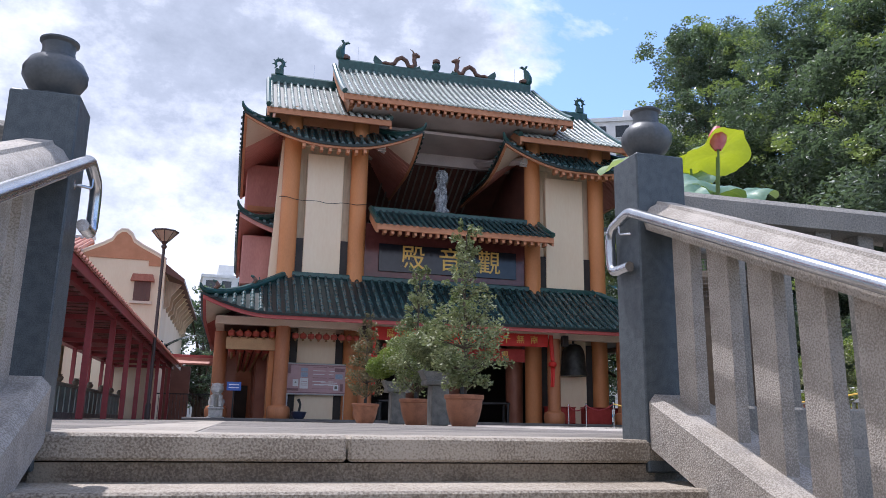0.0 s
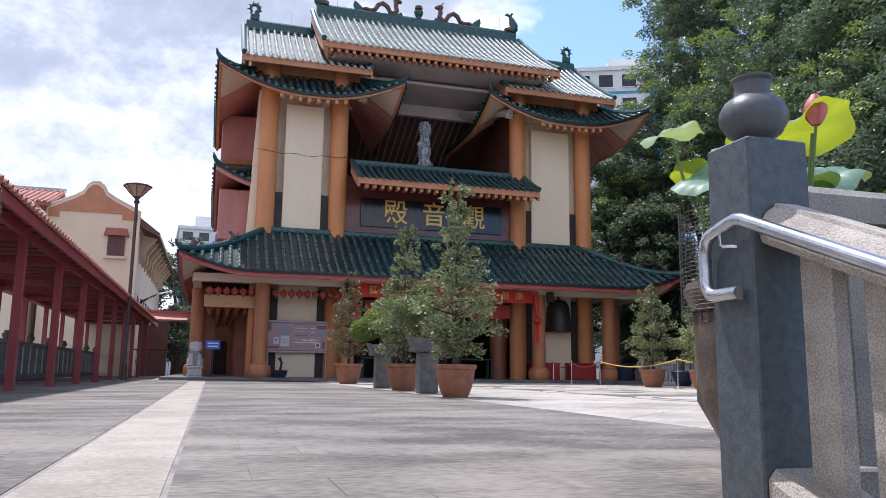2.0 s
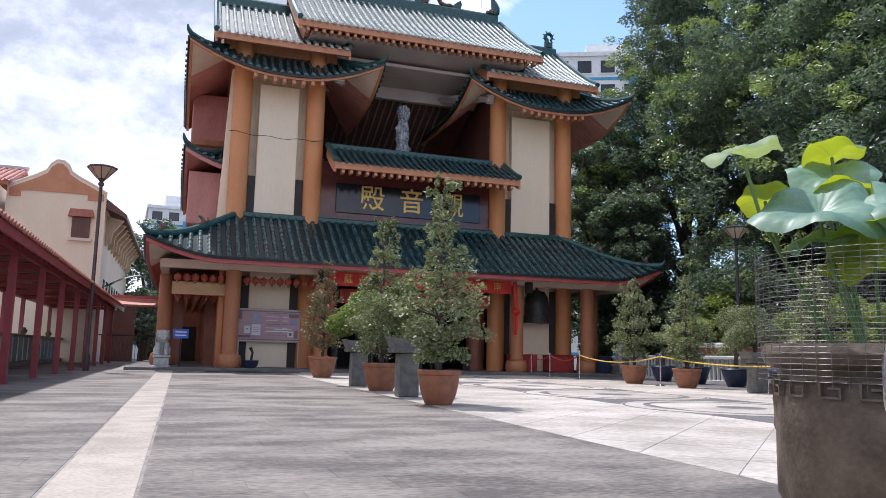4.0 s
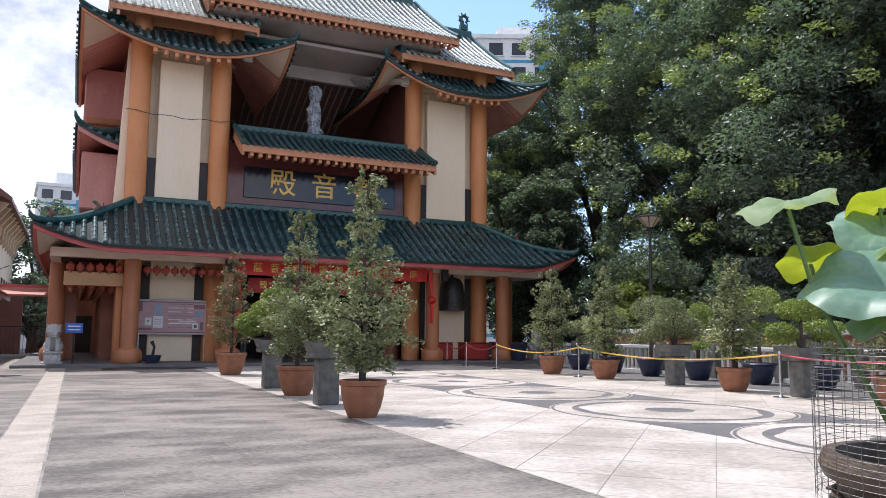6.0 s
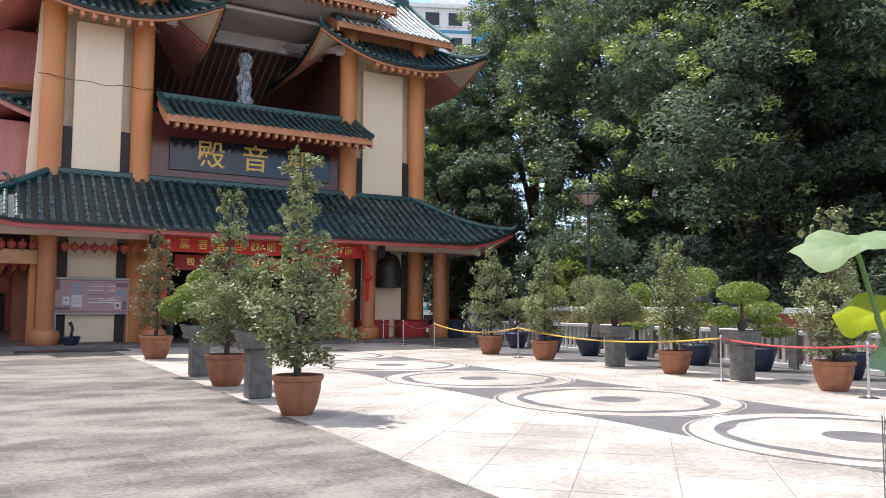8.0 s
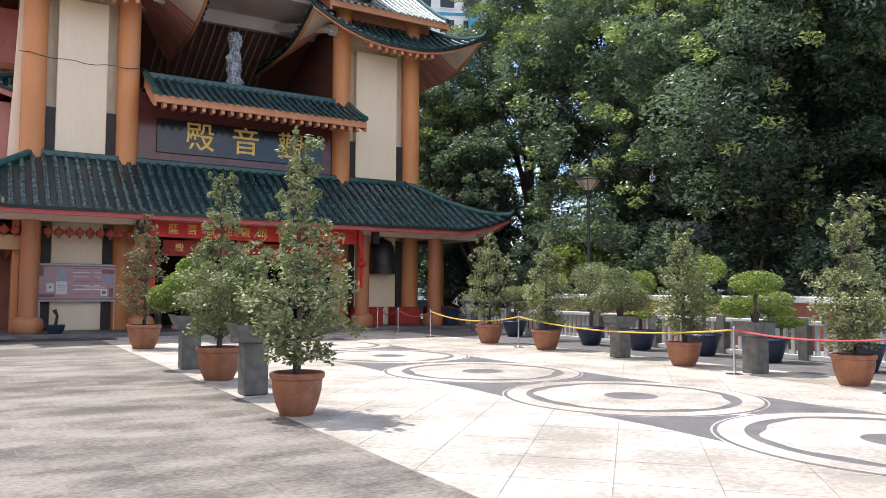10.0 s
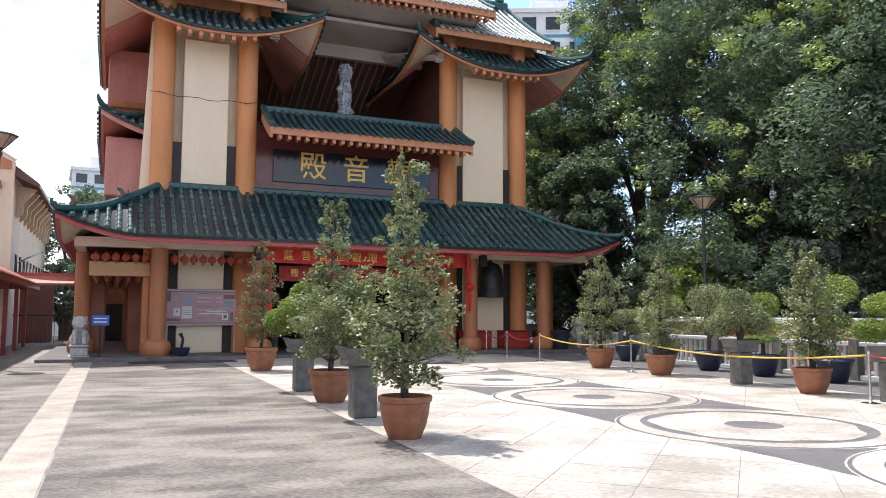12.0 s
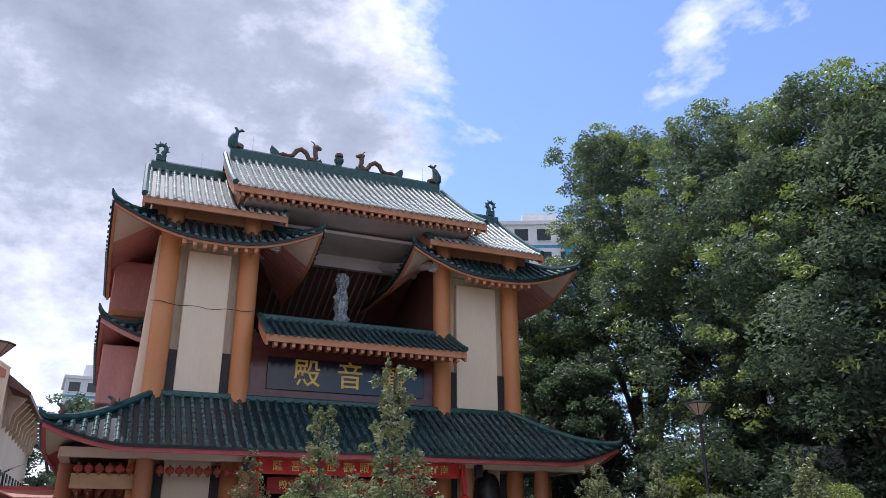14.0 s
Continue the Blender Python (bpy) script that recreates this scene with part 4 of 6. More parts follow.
for x, y, z in ((3.75, 29.7, 13.0), (11.0, 29.7, 13.0)):
    f = thing("floodlight", "small white square floodlight fixed beside a column", "floodlight", x, y, z, group="temple floodlights")
    part("housing", G().box(-0.17, -0.1, -0.16, 0.17, 0.1, 0.16, 0.02), M_WHITE, f)
    part("lens", G().box(-0.13, -0.112, -0.12, 0.13, -0.098, 0.12), M_GREYW, f)
    part("bracket", G().box(-0.2, 0.05, -0.24, 0.2, 0.12, -0.17), M_GREYW, f)
cable = thing("wall_cable", "thin dark cable sagging between columns", "cable")
pts = [(-0.95 + 4.25 * k / 12, 29.56, 10.0 - 0.10 * math.sin(math.pi * k / 12) + 0.04 * math.sin(k * 1.7)) for k in range(13)]
part("cable", G().tube(pts, 0.014, 5), M_BLACK, cable)

banner = thing("red_banner", "long red satin banner with gold characters and hanging ends", "banner", 0, 28.2, 0)


def cloth(a, b):
    x = 3.3 + a * 8.25
    return (x, -0.03 * math.sin(9 * x) * (1 - 0.5 * b), 3.55 + 0.58 * b - 0.03 * math.sin(math.pi * a))


part("cloth", G().grid(cloth, 60, 4), M_BANNER, banner, fix=False)
for x, z0 in ((3.42, 1.2), (11.72, 1.75)):
    part("streamer", G().grid(lambda a, b: (x - 0.10 + 0.2 * a + 0.03 * math.sin(5 * b), -0.05 - 0.03 * math.sin(6 * a + 4 * b), z0 + (4.1 - z0) * b), 6, 14), M_BANNER, banner, fix=False)
    part("rosette", G().lathe([(0.05, -0.15), (0.17, -0.08), (0.2, 0), (0.17, 0.1), (0.05, 0.16)], x, -0.1, 2.75, 12), M_BANNER, banner)
for k, ch in enumerate("薩菩音世觀眼千手千無南"):
    lettering("character", ch, 0.40, 4.15 + 0.67 * k, -0.055, 3.82, M_GOLD, banner, depth=0.004)
hang = thing("hanging_sign", "red hanging altar cloth with gold characters in the entrance", "altar cloth", 0, 29.2, 0)
part("cloth", G().box(4.0, -0.02, 2.9, 10.8, 0.02, 3.5), M_REDCLOTH, hang)
for k, ch in enumerate("殿音觀"):
    lettering("character", ch, 0.34, 4.6 + 2.6 * k, -0.03, 3.2, M_GOLD, hang, depth=0.004)

lan = thing("string_lantern", "small red lantern with gold tassel under the porch eaves", "lantern", -2.55, 28.62, 3.6, group="porch lanterns")
part("globe", G().lathe([(0.05, -0.13), (0.125, -0.10), (0.16, 0), (0.125, 0.10), (0.05, 0.13)], seg=12), M_LANT, lan, "red silk globe")
part("cap", G().lathe([(0.05, 0.12), (0.035, 0.19)], seg=8), M_BRASS, lan)
part("tassel", G().lathe([(0.05, -0.12), (0.055, -0.18), (0.03, -0.21)], seg=8), M_BRASS, lan)
for k in range(1, 17):
    x = -2.55 + 0.33 * k
    if abs(x + 0.45) > 0.3:
        copy_thing(lan, pose(x, 28.62, 3.6))
for j in range(25):                   # rows of lanterns along the passage ceiling
    for k in range(5):
        copy_thing(lan, pose(-2.5 + 0.36 * k, 29.4 + 0.55 * j, 2.98))
part("passage_ceiling", G().box(-2.75, 29.2, 3.3, -0.8, 44.3, 3.4), M_CREAM2, temple)
part("passage_lintel", G().box(-2.75, 28.75, 2.95, -0.7, 29.0, 3.45), M_TAN, temple)
part("passage_jamb", G().box(-0.95, 29.0, 0.12, -0.75, 30.4, 4.2), M_ORANGE, temple)
for y in (32.2, 35.4, 38.6, 41.8):
    part("portal", G().box(-2.75, y, 0.12, -2.25, y + 0.25, 3.0), M_COLR, temple)
    part("portal", G().box(-1.35, y, 0.12, -0.9, y + 0.25, 3.0), M_COLR, temple)
    part("portal_beam", G().box(-2.75, y, 3.0, -0.9, y + 0.25, 4.1), M_BROWN, temple)
# Near-black sheet stands in for the shade deep inside the open hall.
part("hall_shade_backdrop", G().box(2.9, 37.5, 0.1, 15.0, 37.7, 4.2), M_DARK, temple)
part("upper_floor", G().box(-0.5, FY + 0.6, 4.3, 15.1, 42.8, 4.6), M_BROWN, temple)

nb = thing("notice_board", "framed pink notice board with posters on two posts", "notice board", 1.2, 29.75, 0)
part("frame", G().box(-1.36, -0.03, 1.16, 1.36, 0.04, 2.54, 0.02), M_GREYW, nb, "pale metal frame")
part("panel", G().box(-1.30, -0.036, 1.22, 1.30, 0.0, 2.48), M_BOARD, nb)
for x, z, w, h, m in ((-0.55, 2.25, 0.30, 0.16, M_PAPERB), (-0.55, 2.03, 0.30, 0.2, M_PAPERB), (-0.55, 1.66, 0.36, 0.46, M_PAPER), (-0.91, 1.67, 0.24, 0.3, M_PAPER), (-0.91, 1.69, 0.07, 0.06, M_INLAY), (0.98, 1.98, 0.32, 0.22, M_PAPERB), (0.86, 1.5, 0.22, 0.24, M_PAPER), (0.86, 1.5, 0.12, 0.13, M_INLAY), (1.0, 2.27, 0.44, 0.16, M_PLUM), (-1.2, 2.25, 0.13, 0.36, M_PLUM), (-1.02, 1.38, 0.5, 0.10, M_PLUM), (1.1, 1.5, 0.13, 0.32, M_PLUM), (0.35, 1.62, 0.9, 0.035, M_PAPER), (0.55, 1.70, 0.7, 0.03, M_PAPER), (0.2, 2.15, 0.8, 0.03, M_PLUMP), (0.25, 2.0, 0.8, 0.03, M_PLUMP), (0.25, 1.85, 0.85, 0.03, M_PLUMP), (0.2, 1.45, 0.7, 0.03, M_PLUMP), (-0.55, 1.74, 0.26, 0.02, M_PLUMP), (-0.55, 1.66, 0.26, 0.02, M_PLUMP), (-0.55, 1.58, 0.26, 0.02, M_PLUMP)):
    part("poster", G().box(x - w / 2, -0.042 - 0.012 * (w < 0.3) - 0.004 * (h < 0.14), z - h / 2, x + w / 2, -0.037, z + h / 2), m, nb)
for r in range(7):                    # lines of small print that cannot be read
    for x0, w in ((-0.18, 0.62 - 0.05 * (r % 3)), (0.52, 0.22 + 0.04 * (r % 2))):
        part("print_line", G().box(x0, -0.041, 2.36 - 0.155 * r, x0 + w, -0.037, 2.385 - 0.155 * r), M_PAPER if r % 3 else M_PLUM, nb)
part("print_border", G().box(-1.28, -0.040, 2.42, 1.28, -0.037, 2.46), M_PLUM, nb)
part("print_border", G().box(-1.28, -0.040, 1.24, 1.28, -0.037, 1.275), M_PLUM, nb)
for x in (-1.25, 1.25):
    part("leg", G().box(x - 0.04, -0.02, 0.12, x + 0.04, 0.04, 1.2), M_GREYW, nb)

mat_ob = thing("door_mat", "dark rubber mat on the paving before the passage", "mat", 0.0, 26.3, 0)
part("mat", G().box(-1.4, -0.55, 0.002, 2.0, 0.55, 0.02, 0.006), M_BLACK, mat_ob)
bell = thing("bronze_bell", "large dark bronze temple bell hanging in the porch", "bell", 13.45, 29.6, 0.62)
part("bell_body", G().lathe([(0.70, 1.75), (0.68, 1.85), (0.60, 2.1), (0.57, 2.6), (0.52, 2.95), (0.38, 3.2), (0.1, 3.3)], seg=24), M_BRONZE, bell)
part("hanger", G().tube([(0, 0, 3.28), (0, 0, 3.55)], 0.06, 8), M_BLACK, bell)
wb = thing("white_board", "white notice panel with papers behind the bell", "notice board", 13.0, 30.9, 0)
part("panel", G().box(-0.95, -0.05, 0.3, 0.95, 0.05, 1.75, 0.02), M_WHITE, wb)
for x, z in ((-0.5, 1.2), (-0.2, 1.3), (0.2, 1.0), (0.5, 1.1)):
    part("paper", G().box(x - 0.1, -0.06, z - 0.15, x + 0.1, -0.05, z + 0.15), M_PAPERB, wb)
for x in (12.7, 14.6, 16.4):
    t = thing("cloth_table", "table draped in red cloth in the porch", "table", x, 29.6, 0.12, group="red tables")
    part("cloth", G().box(-0.65, -0.35, 0, 0.65, 0.35, 0.75, 0.03), M_REDCLOTH, t)
    part("tabletop", G().box(-0.68, -0.38, 0.752, 0.68, 0.38, 0.79, 0.01), M_REDCLOTH, t)
for x in (5.0, 7.3, 9.6):
    t = thing("altar_table", "dark wooden altar table in the hall entrance", "table", x, 30.8, 0.12, group="altar tables")
    part("tabletop", G().box(-0.9, -0.4, 0.85, 0.9, 0.4, 0.95, 0.02), M_BLACK, t)
    for a in (-0.8, 0.8):
        for b in (-0.32, 0.32):
            part("leg", G().box(a - 0.05, b - 0.05, 0, a + 0.05, b + 0.05, 0.86), M_BLACK, t)
spk = thing("loudspeaker", "black box loudspeaker under the eave", "loudspeaker", 12.35, 28.1, 3.85)
part("cabinet", G().box(-0.14, -0.14, -0.25, 0.14, 0.14, 0.25, 0.03), M_BLACK, spk)
part("grille", G().box(-0.11, -0.15, -0.22, 0.11, -0.139, 0.22), M_DARK, spk)
copy_thing(spk, pose(3.0, 28.05, 3.85))


def lion(x, y, rz=0):
    t = thing("stone_lion", "white carved stone guardian lion on a block", "statue", x, y, 0, rz, group="guardian lions")
    g = G().box(-0.34, -0.42, 0, 0.34, 0.42, 0.16, 0.02).box(-0.28, -0.36, 0.158, 0.28, 0.36, 0.46, 0.03).box(-0.32, -0.40, 0.458, 0.32, 0.40, 0.54, 0.02)
    g.tube([(0, 0.24, 0.52), (0, 0.20, 0.74), (0, 0.02, 1.0), (0, -0.08, 1.16)], [0.22, 0.24, 0.20, 0.15], 14)
    g.lathe([(0.07, -0.20), (0.20, -0.13), (0.27, 0.0), (0.25, 0.14), (0.14, 0.25), (0.04, 0.28)], 0, -0.08, 1.24, 28, wob=lambda a, z: 1 + 0.10 * math.sin(9 * a) * math.sin(22 * z))
    g.box(-0.13, -0.42, 1.10, 0.13, -0.22, 1.24, 0.04).box(-0.11, -0.37, 1.03, 0.11, -0.2, 1.09, 0.02)
    for s in (-0.15, 0.15):
        g.tube([(s, -0.12, 1.0), (s, -0.22, 0.75), (s, -0.26, 0.56)], [0.10, 0.08, 0.075], 8)
        g.box(s - 0.08, -0.38, 0.535, s + 0.08, -0.18, 0.62, 0.03)
        g.tube([(s * 1.2, 0.20, 0.78), (s * 1.35, 0.02, 0.72), (s * 1.3, -0.08, 0.56)], [0.15, 0.13, 0.08], 8)
        g.tube([(s * 1.1, -0.02, 1.42), (s * 1.5, 0.02, 1.50)], [0.06, 0.02], 6)
        g.lathe([(0.01, -0.04), (0.04, 0), (0.01, 0.04)], s * 0.5, -0.31, 1.28, 8)
    g.tube([(0, 0.34, 0.6), (0.03, 0.42, 0.85), (0, 0.30, 1.08)], [0.07, 0.10, 0.03], 8)
    part("figure", g, M_LION, t)


lion(-2.95, 28.7), lion(17.6, 29.0)
sign = thing("blue_sign", "small blue sign on a dark stand in the passage", "sign", -2.3, 28.0, 0)
part("plate", G().box(-0.28, -0.02, 1.2, 0.28, 0.02, 1.55, 0.01), M_BLUESIGN, sign)
for k in range(2):
    part("writing", G().box(-0.2, -0.024, 1.42 - 0.12 * k, 0.2, -0.021, 1.46 - 0.12 * k), M_PAPER, sign)
part("stand", G().tube([(0, 0.04, 0.05), (0, 0.04, 1.4)], 0.03, 8), M_BLACK, sign)
part("foot", G().lathe([(0.28, 0), (0.28, 0.04), (0.05, 0.08)], 0, 0.04, 0, 12), M_BLACK, sign)
burn = thing("small_planter", "small dark blue glazed planter with a short plant", "planter", 0.35, 27.9, 0.12)
part("pot", G().lathe([(0.2, 0), (0.27, 0.12), (0.30, 0.26), (0.33, 0.28), (0.29, 0.3)], seg=16), M_BLUEPOT, burn)
part("stem", G().tube([(0, 0, 0.25), (0.05, 0, 0.6), (-0.05, 0, 0.8)], [0.06, 0.05, 0.08], 6), M_BRONZE, burn)


# ---- potted trees ----
def pot_mesh(r, h):
    g = G().lathe([(r * 0.62, 0), (r * 0.66, h * 0.04), (r * 0.82, h * 0.28), (r * 0.94, h * 0.58), (r * 0.98, h * 0.84), (r * 1.05, h * 0.87), (r * 1.07, h * 0.97), (r * 1.04, h), (r * 0.92, h), (r * 0.90, h * 0.86)], seg=28, caps=False)
    return g.mesh("pot", M_TERRA), G().lathe([(0.01, h * 0.84), (r * 0.91, h * 0.84)], seg=16).mesh("soil", M_SOIL)


def potted_tree(x, y, r, h, height, width, seed, leafmat, tiers, label, group, n=5200, potmat=None):
    rg = np.random.default_rng(seed)
    t = thing("potted_tree", label, "potted tree", x, y, 0, group=group)
    pm, sm = pot_mesh(r, h)
    if potmat:
        pm.materials[0] = potmat
    part("pot", pm, None, t, "" if potmat else "terracotta pot with a rolled rim")
    part("soil", sm, None, t)
    part("feed_tube", G().lathe([(0.03, h * 0.82), (0.035, h + 0.14), (0.02, h + 0.15)], r * 0.3 - 0.18, -r * 0.35, 0, 8), M_BLACK, t)
    top = height
    trunk = [(0, 0, h * 0.8), (0.03, 0.02, h + (top - h) * 0.3), (-0.02, -0.02, h + (top - h) * 0.6), (0.01, 0, top * 0.97)]
    g = G().tube(trunk, [0.045, 0.038, 0.026, 0.008], 7)
    cs = []
    for z, w, hh in tiers:
        zz = h + (top - h) * z
        m = max(3, int(6 * w / 0.5))
        for k in range(m):
            a = 2 * math.pi * k / m + rg.uniform(-0.5, 0.5)
            d = width * w * rg.uniform(0.35, 0.8)
            c = (d * math.cos(a), d * math.sin(a), zz + rg.uniform(-0.1, 0.12))
            g.tube([(0, 0, zz - 0.22), (c[0] * 0.5, c[1] * 0.5, zz - 0.12), c], [0.014, 0.010, 0.004], 5)
            for q in range(4):
                e = (c[0] + rg.normal() * width * 0.13, c[1] + rg.normal() * width * 0.13, c[2] + rg.normal() * 0.10)
                cs.append((e, width * w * rg.uniform(0.14, 0.28), hh * rg.uniform(0.35, 0.8)))
    part("trunk", g, M_BARK, t)
    k = max(20, n // len(cs))
    pts = np.concatenate([shell(rg, k, *c, rr, rr, hh, 0.35) for c, rr, hh in cs])
    pts = pts[pts[:, 2] > h + 0.08]
    part("crown", leaf_mesh("crown", pts, 0.074, leafmat, rg, 0.3, 0.5), None, t, "loose crown of small leaves")
    return t


TIERS = ((0.10, 0.62, 0.18), (0.20, 0.95, 0.22), (0.34, 1.0, 0.24), (0.48, 0.80, 0.20), (0.62, 0.44, 0.18), (0.75, 0.36, 0.18), (0.86, 0.31, 0.16), (0.96, 0.30, 0.15))
CONE = ((0.12, 0.75, 0.2), (0.28, 1.0, 0.24), (0.44, 0.88, 0.22), (0.60, 0.68, 0.2), (0.76, 0.5, 0.18), (0.9, 0.32, 0.16), (1.0, 0.16, 0.12))
SLIM = ((0.15, 0.7, 0.24), (0.32, 1.0, 0.26), (0.5, 0.9, 0.24), (0.68, 0.7, 0.22), (0.84, 0.5, 0.2), (1.0, 0.25, 0.15))
potted_tree(1.73, 8.86, 0.345, 0.56, 3.68, 0.88, 1, M_LEAFP, TIERS, "tall clipped shrub in a terracotta pot with tiered crown", "plaza potted trees", 8200)
potted_tree(1.88, 13.25, 0.40, 0.60, 3.6, 0.86, 2, M_LEAFP, CONE, "conical grey-green shrub in a terracotta pot", "plaza potted trees", 8200)
potted_tree(2.05, 21.6, 0.44, 0.66, 3.45, 0.80, 3, M_LEAFB, SLIM, "thin bronze-leaved shrub in a terracotta pot", "plaza potted trees", 6500)


def bonsai(x, y, pads, seed, label, leafmat, ph=0.92, n=4200):
    """A wide tray on a stone pedestal with a low tree."""
    rg = np.random.default_rng(seed)
    p = thing("stone_pedestal", "dark grey stone pedestal block", "pedestal", x, y, 0, group="stone pedestals")
    part("block", G().box(-0.19, -0.19, 0, 0.19, 0.19, ph - 0.10, 0.02), M_GREYST, p)
    part("cap", G().box(-0.32, -0.26, ph - 0.10, 0.32, 0.26, ph, 0.02), M_GREYST, p)
    t = thing("tray_tree", label, "bonsai", x, y, ph, group="tray trees")
    part("tray", G().prism([(-0.30, 0.0), (0.30, 0.0), (0.33, 0.05), (0.38, 0.17), (0.40, 0.18), (0.40, 0.21), (0.36, 0.21), (0.34, 0.18), (-0.34, 0.18), (-0.36, 0.21), (-0.40, 0.21), (-0.40, 0.18), (-0.38, 0.17), (-0.33, 0.05)], "y", -0.24, 0.24), M_GREYST, t, "grey stone tray")
    g = G()
    pts = []
    for dx, dy, z, r, h in pads:
        g.tube([(0, 0, 0.1), (dx * 0.2, dy * 0.2, 0.35 + 0.2 * z), (dx * 0.8, dy * 0.8, z - 0.1), (dx, dy, z)], [0.06, 0.045, 0.025, 0.01], 6)
        pts.append(shell(rg, int(n * r / 0.5), dx, dy, z, r, r, h, 0.5))
    part("trunk", g, M_BARK, t)
    part("crown", leaf_mesh("crown", np.concatenate(pts), 0.055, leafmat, rg, 0.3, 0.5), None, t)
    return t


DOME = ((0.0, 0.0, 0.75, 0.6, 0.42), (-0.45, 0.1, 0.55, 0.42, 0.3), (0.42, -0.1, 0.6, 0.42, 0.32), (0.1, 0.2, 1.15, 0.38, 0.28))
bonsai(1.82, 11.05, ((0.0, 0.0, 0.55, 0.52, 0.30), (-0.35, 0, 0.75, 0.42, 0.30), (0.30, 0.1, 0.35, 0.36, 0.24), (-0.1, 0, 1.05, 0.3, 0.22)), 11, "low spreading tree in a tray on a stone pedestal", M_LEAFP, 0.92, 4000)
bonsai(1.87, 15.5, DOME, 12, "bright green spreading tree in a tray on a stone pedestal", M_LEAFY, 0.92, 5200)
bonsai(12.0, 13.36, DOME, 13, "dense dark green tray tree on a stone pedestal", M_LEAFP, 0.86, 3600)
bonsai(11.85, 9.3, ((0.05, 0, 1.0, 0.55, 0.26), (-0.45, 0.1, 0.5, 0.35, 0.24), (0.6, -0.1, 0.42, 0.38, 0.10)), 14, "flat-topped clipped tree in a tray on a stone pedestal", M_LEAFY, 0.86, 3600)
R = "terracotta potted shrub standing at the plaza edge"
potted_tree(12.07, 19.25, 0.42, 0.60, 3.3, 0.85, 21, M_LEAFP, SLIM, R, "edge potted shrubs", 7000)
potted_tree(11.95, 16.25, 0.40, 0.56, 3.2, 0.85, 22, M_LEAFP, CONE, R, "edge potted shrubs", 7000)
potted_tree(11.75, 11.1, 0.38, 0.54, 3.0, 0.75, 23, M_LEAFP, SLIM, R, "edge potted shrubs", 7000)
potted_tree(11.65, 7.1, 0.37, 0.56, 3.3, 0.85, 24, M_LEAFP, TIERS, R, "edge potted shrubs", 7600)


def cloud_tree(x, y, z, pads, seed, leafmat, label):
    rg = np.random.default_rng(seed)
    t = thing("cloud_pruned_tree", label, "potted tree", x, y, 0, group="blue pot trees")
    pm = G().lathe([(0.24, 0), (0.28, 0.04), (0.40, 0.40), (0.44, 0.52), (0.47, 0.54), (0.44, 0.58), (0.38, 0.58), (0.36, 0.5)], seg=20, caps=False)
    part("pot", pm, M_BLUEPOT, t, "dark blue glazed pot")
    part("soil", G().lathe([(0.01, 0.5), (0.40, 0.5)], seg=14), M_SOIL, t)
    g, pts = G(), []
    for dx, dy, zz, r, h in pads:
        g.tube([(0, 0, 0.45), (dx * 0.1, dy * 0.1, 0.9), (dx * 0.7, dy * 0.7, zz - 0.12), (dx, dy, zz)], [0.06, 0.045, 0.03, 0.012], 6)
        pts.append(shell(rg, int(2600 * r / 0.5), dx, dy, zz, r, r, h, 0.55))
    part("trunk", g, M_BARK, t)
    part("crown", leaf_mesh("crown", np.concatenate(pts), 0.055, leafmat, rg, 0.4, 0.5), None, t)


B = "cloud-pruned tree in a dark blue glazed pot"
cloud_tree(14.9, 21.7, 0, ((0, 0, 1.6, 0.5, 0.25), (0.5, 0.2, 1.1, 0.4, 0.2)), 31, M_LEAFP, B)
cloud_tree(14.6, 19.3, 0, ((0.1, 0, 2.0, 0.55, 0.3), (-0.45, 0.1, 1.45, 0.5, 0.14)), 32, M_LEAFY, B)
cloud_tree(14.4, 17.1, 0, ((0.1, 0, 2.1, 0.7, 0.5), (0.3, -0.2, 1.5, 0.5, 0.3)), 33, M_LEAFP, B)
cloud_tree(14.3, 14.9, 0, ((-0.1, 0, 1.0, 0.45, 0.12), (0.3, 0.2, 1.9, 0.4, 0.4)), 34, M_LEAFY, B)
cloud_tree(14.4, 12.75, 0, ((0, 0, 2.25, 0.62, 0.42), (0.2, 0.1, 1.5, 0.45, 0.2)), 35, M_LEAFY, B)
cloud_tree(14.3, 10.75, 0, ((0.1, 0, 1.5, 0.55, 0.22), (0.3, -0.2, 0.95, 0.5, 0.14)), 36, M_LEAFY, B)
cloud_tree(14.2, 8.4, 0, ((0.0, 0, 1.0, 0.45, 0.2), (0.2, 0.2, 2.2, 0.35, 0.35)), 37, M_LEAFP, B)
cloud_tree(14.1, 6.4, 0, ((0.0, 0, 1.9, 0.6, 0.4), (0.2, 0.2, 1.2, 0.45, 0.2)), 38, M_LEAFP, B)
blue = thing("water_drum", "dark blue plastic drum by the porch column", "drum", 16.0, 27.9, 0.12)
part("body", G().lathe([(0.30, 0), (0.34, 0.1), (0.36, 0.7), (0.38, 0.74), (0.34, 0.78)], seg=16), M_BLUEPOT, blue)

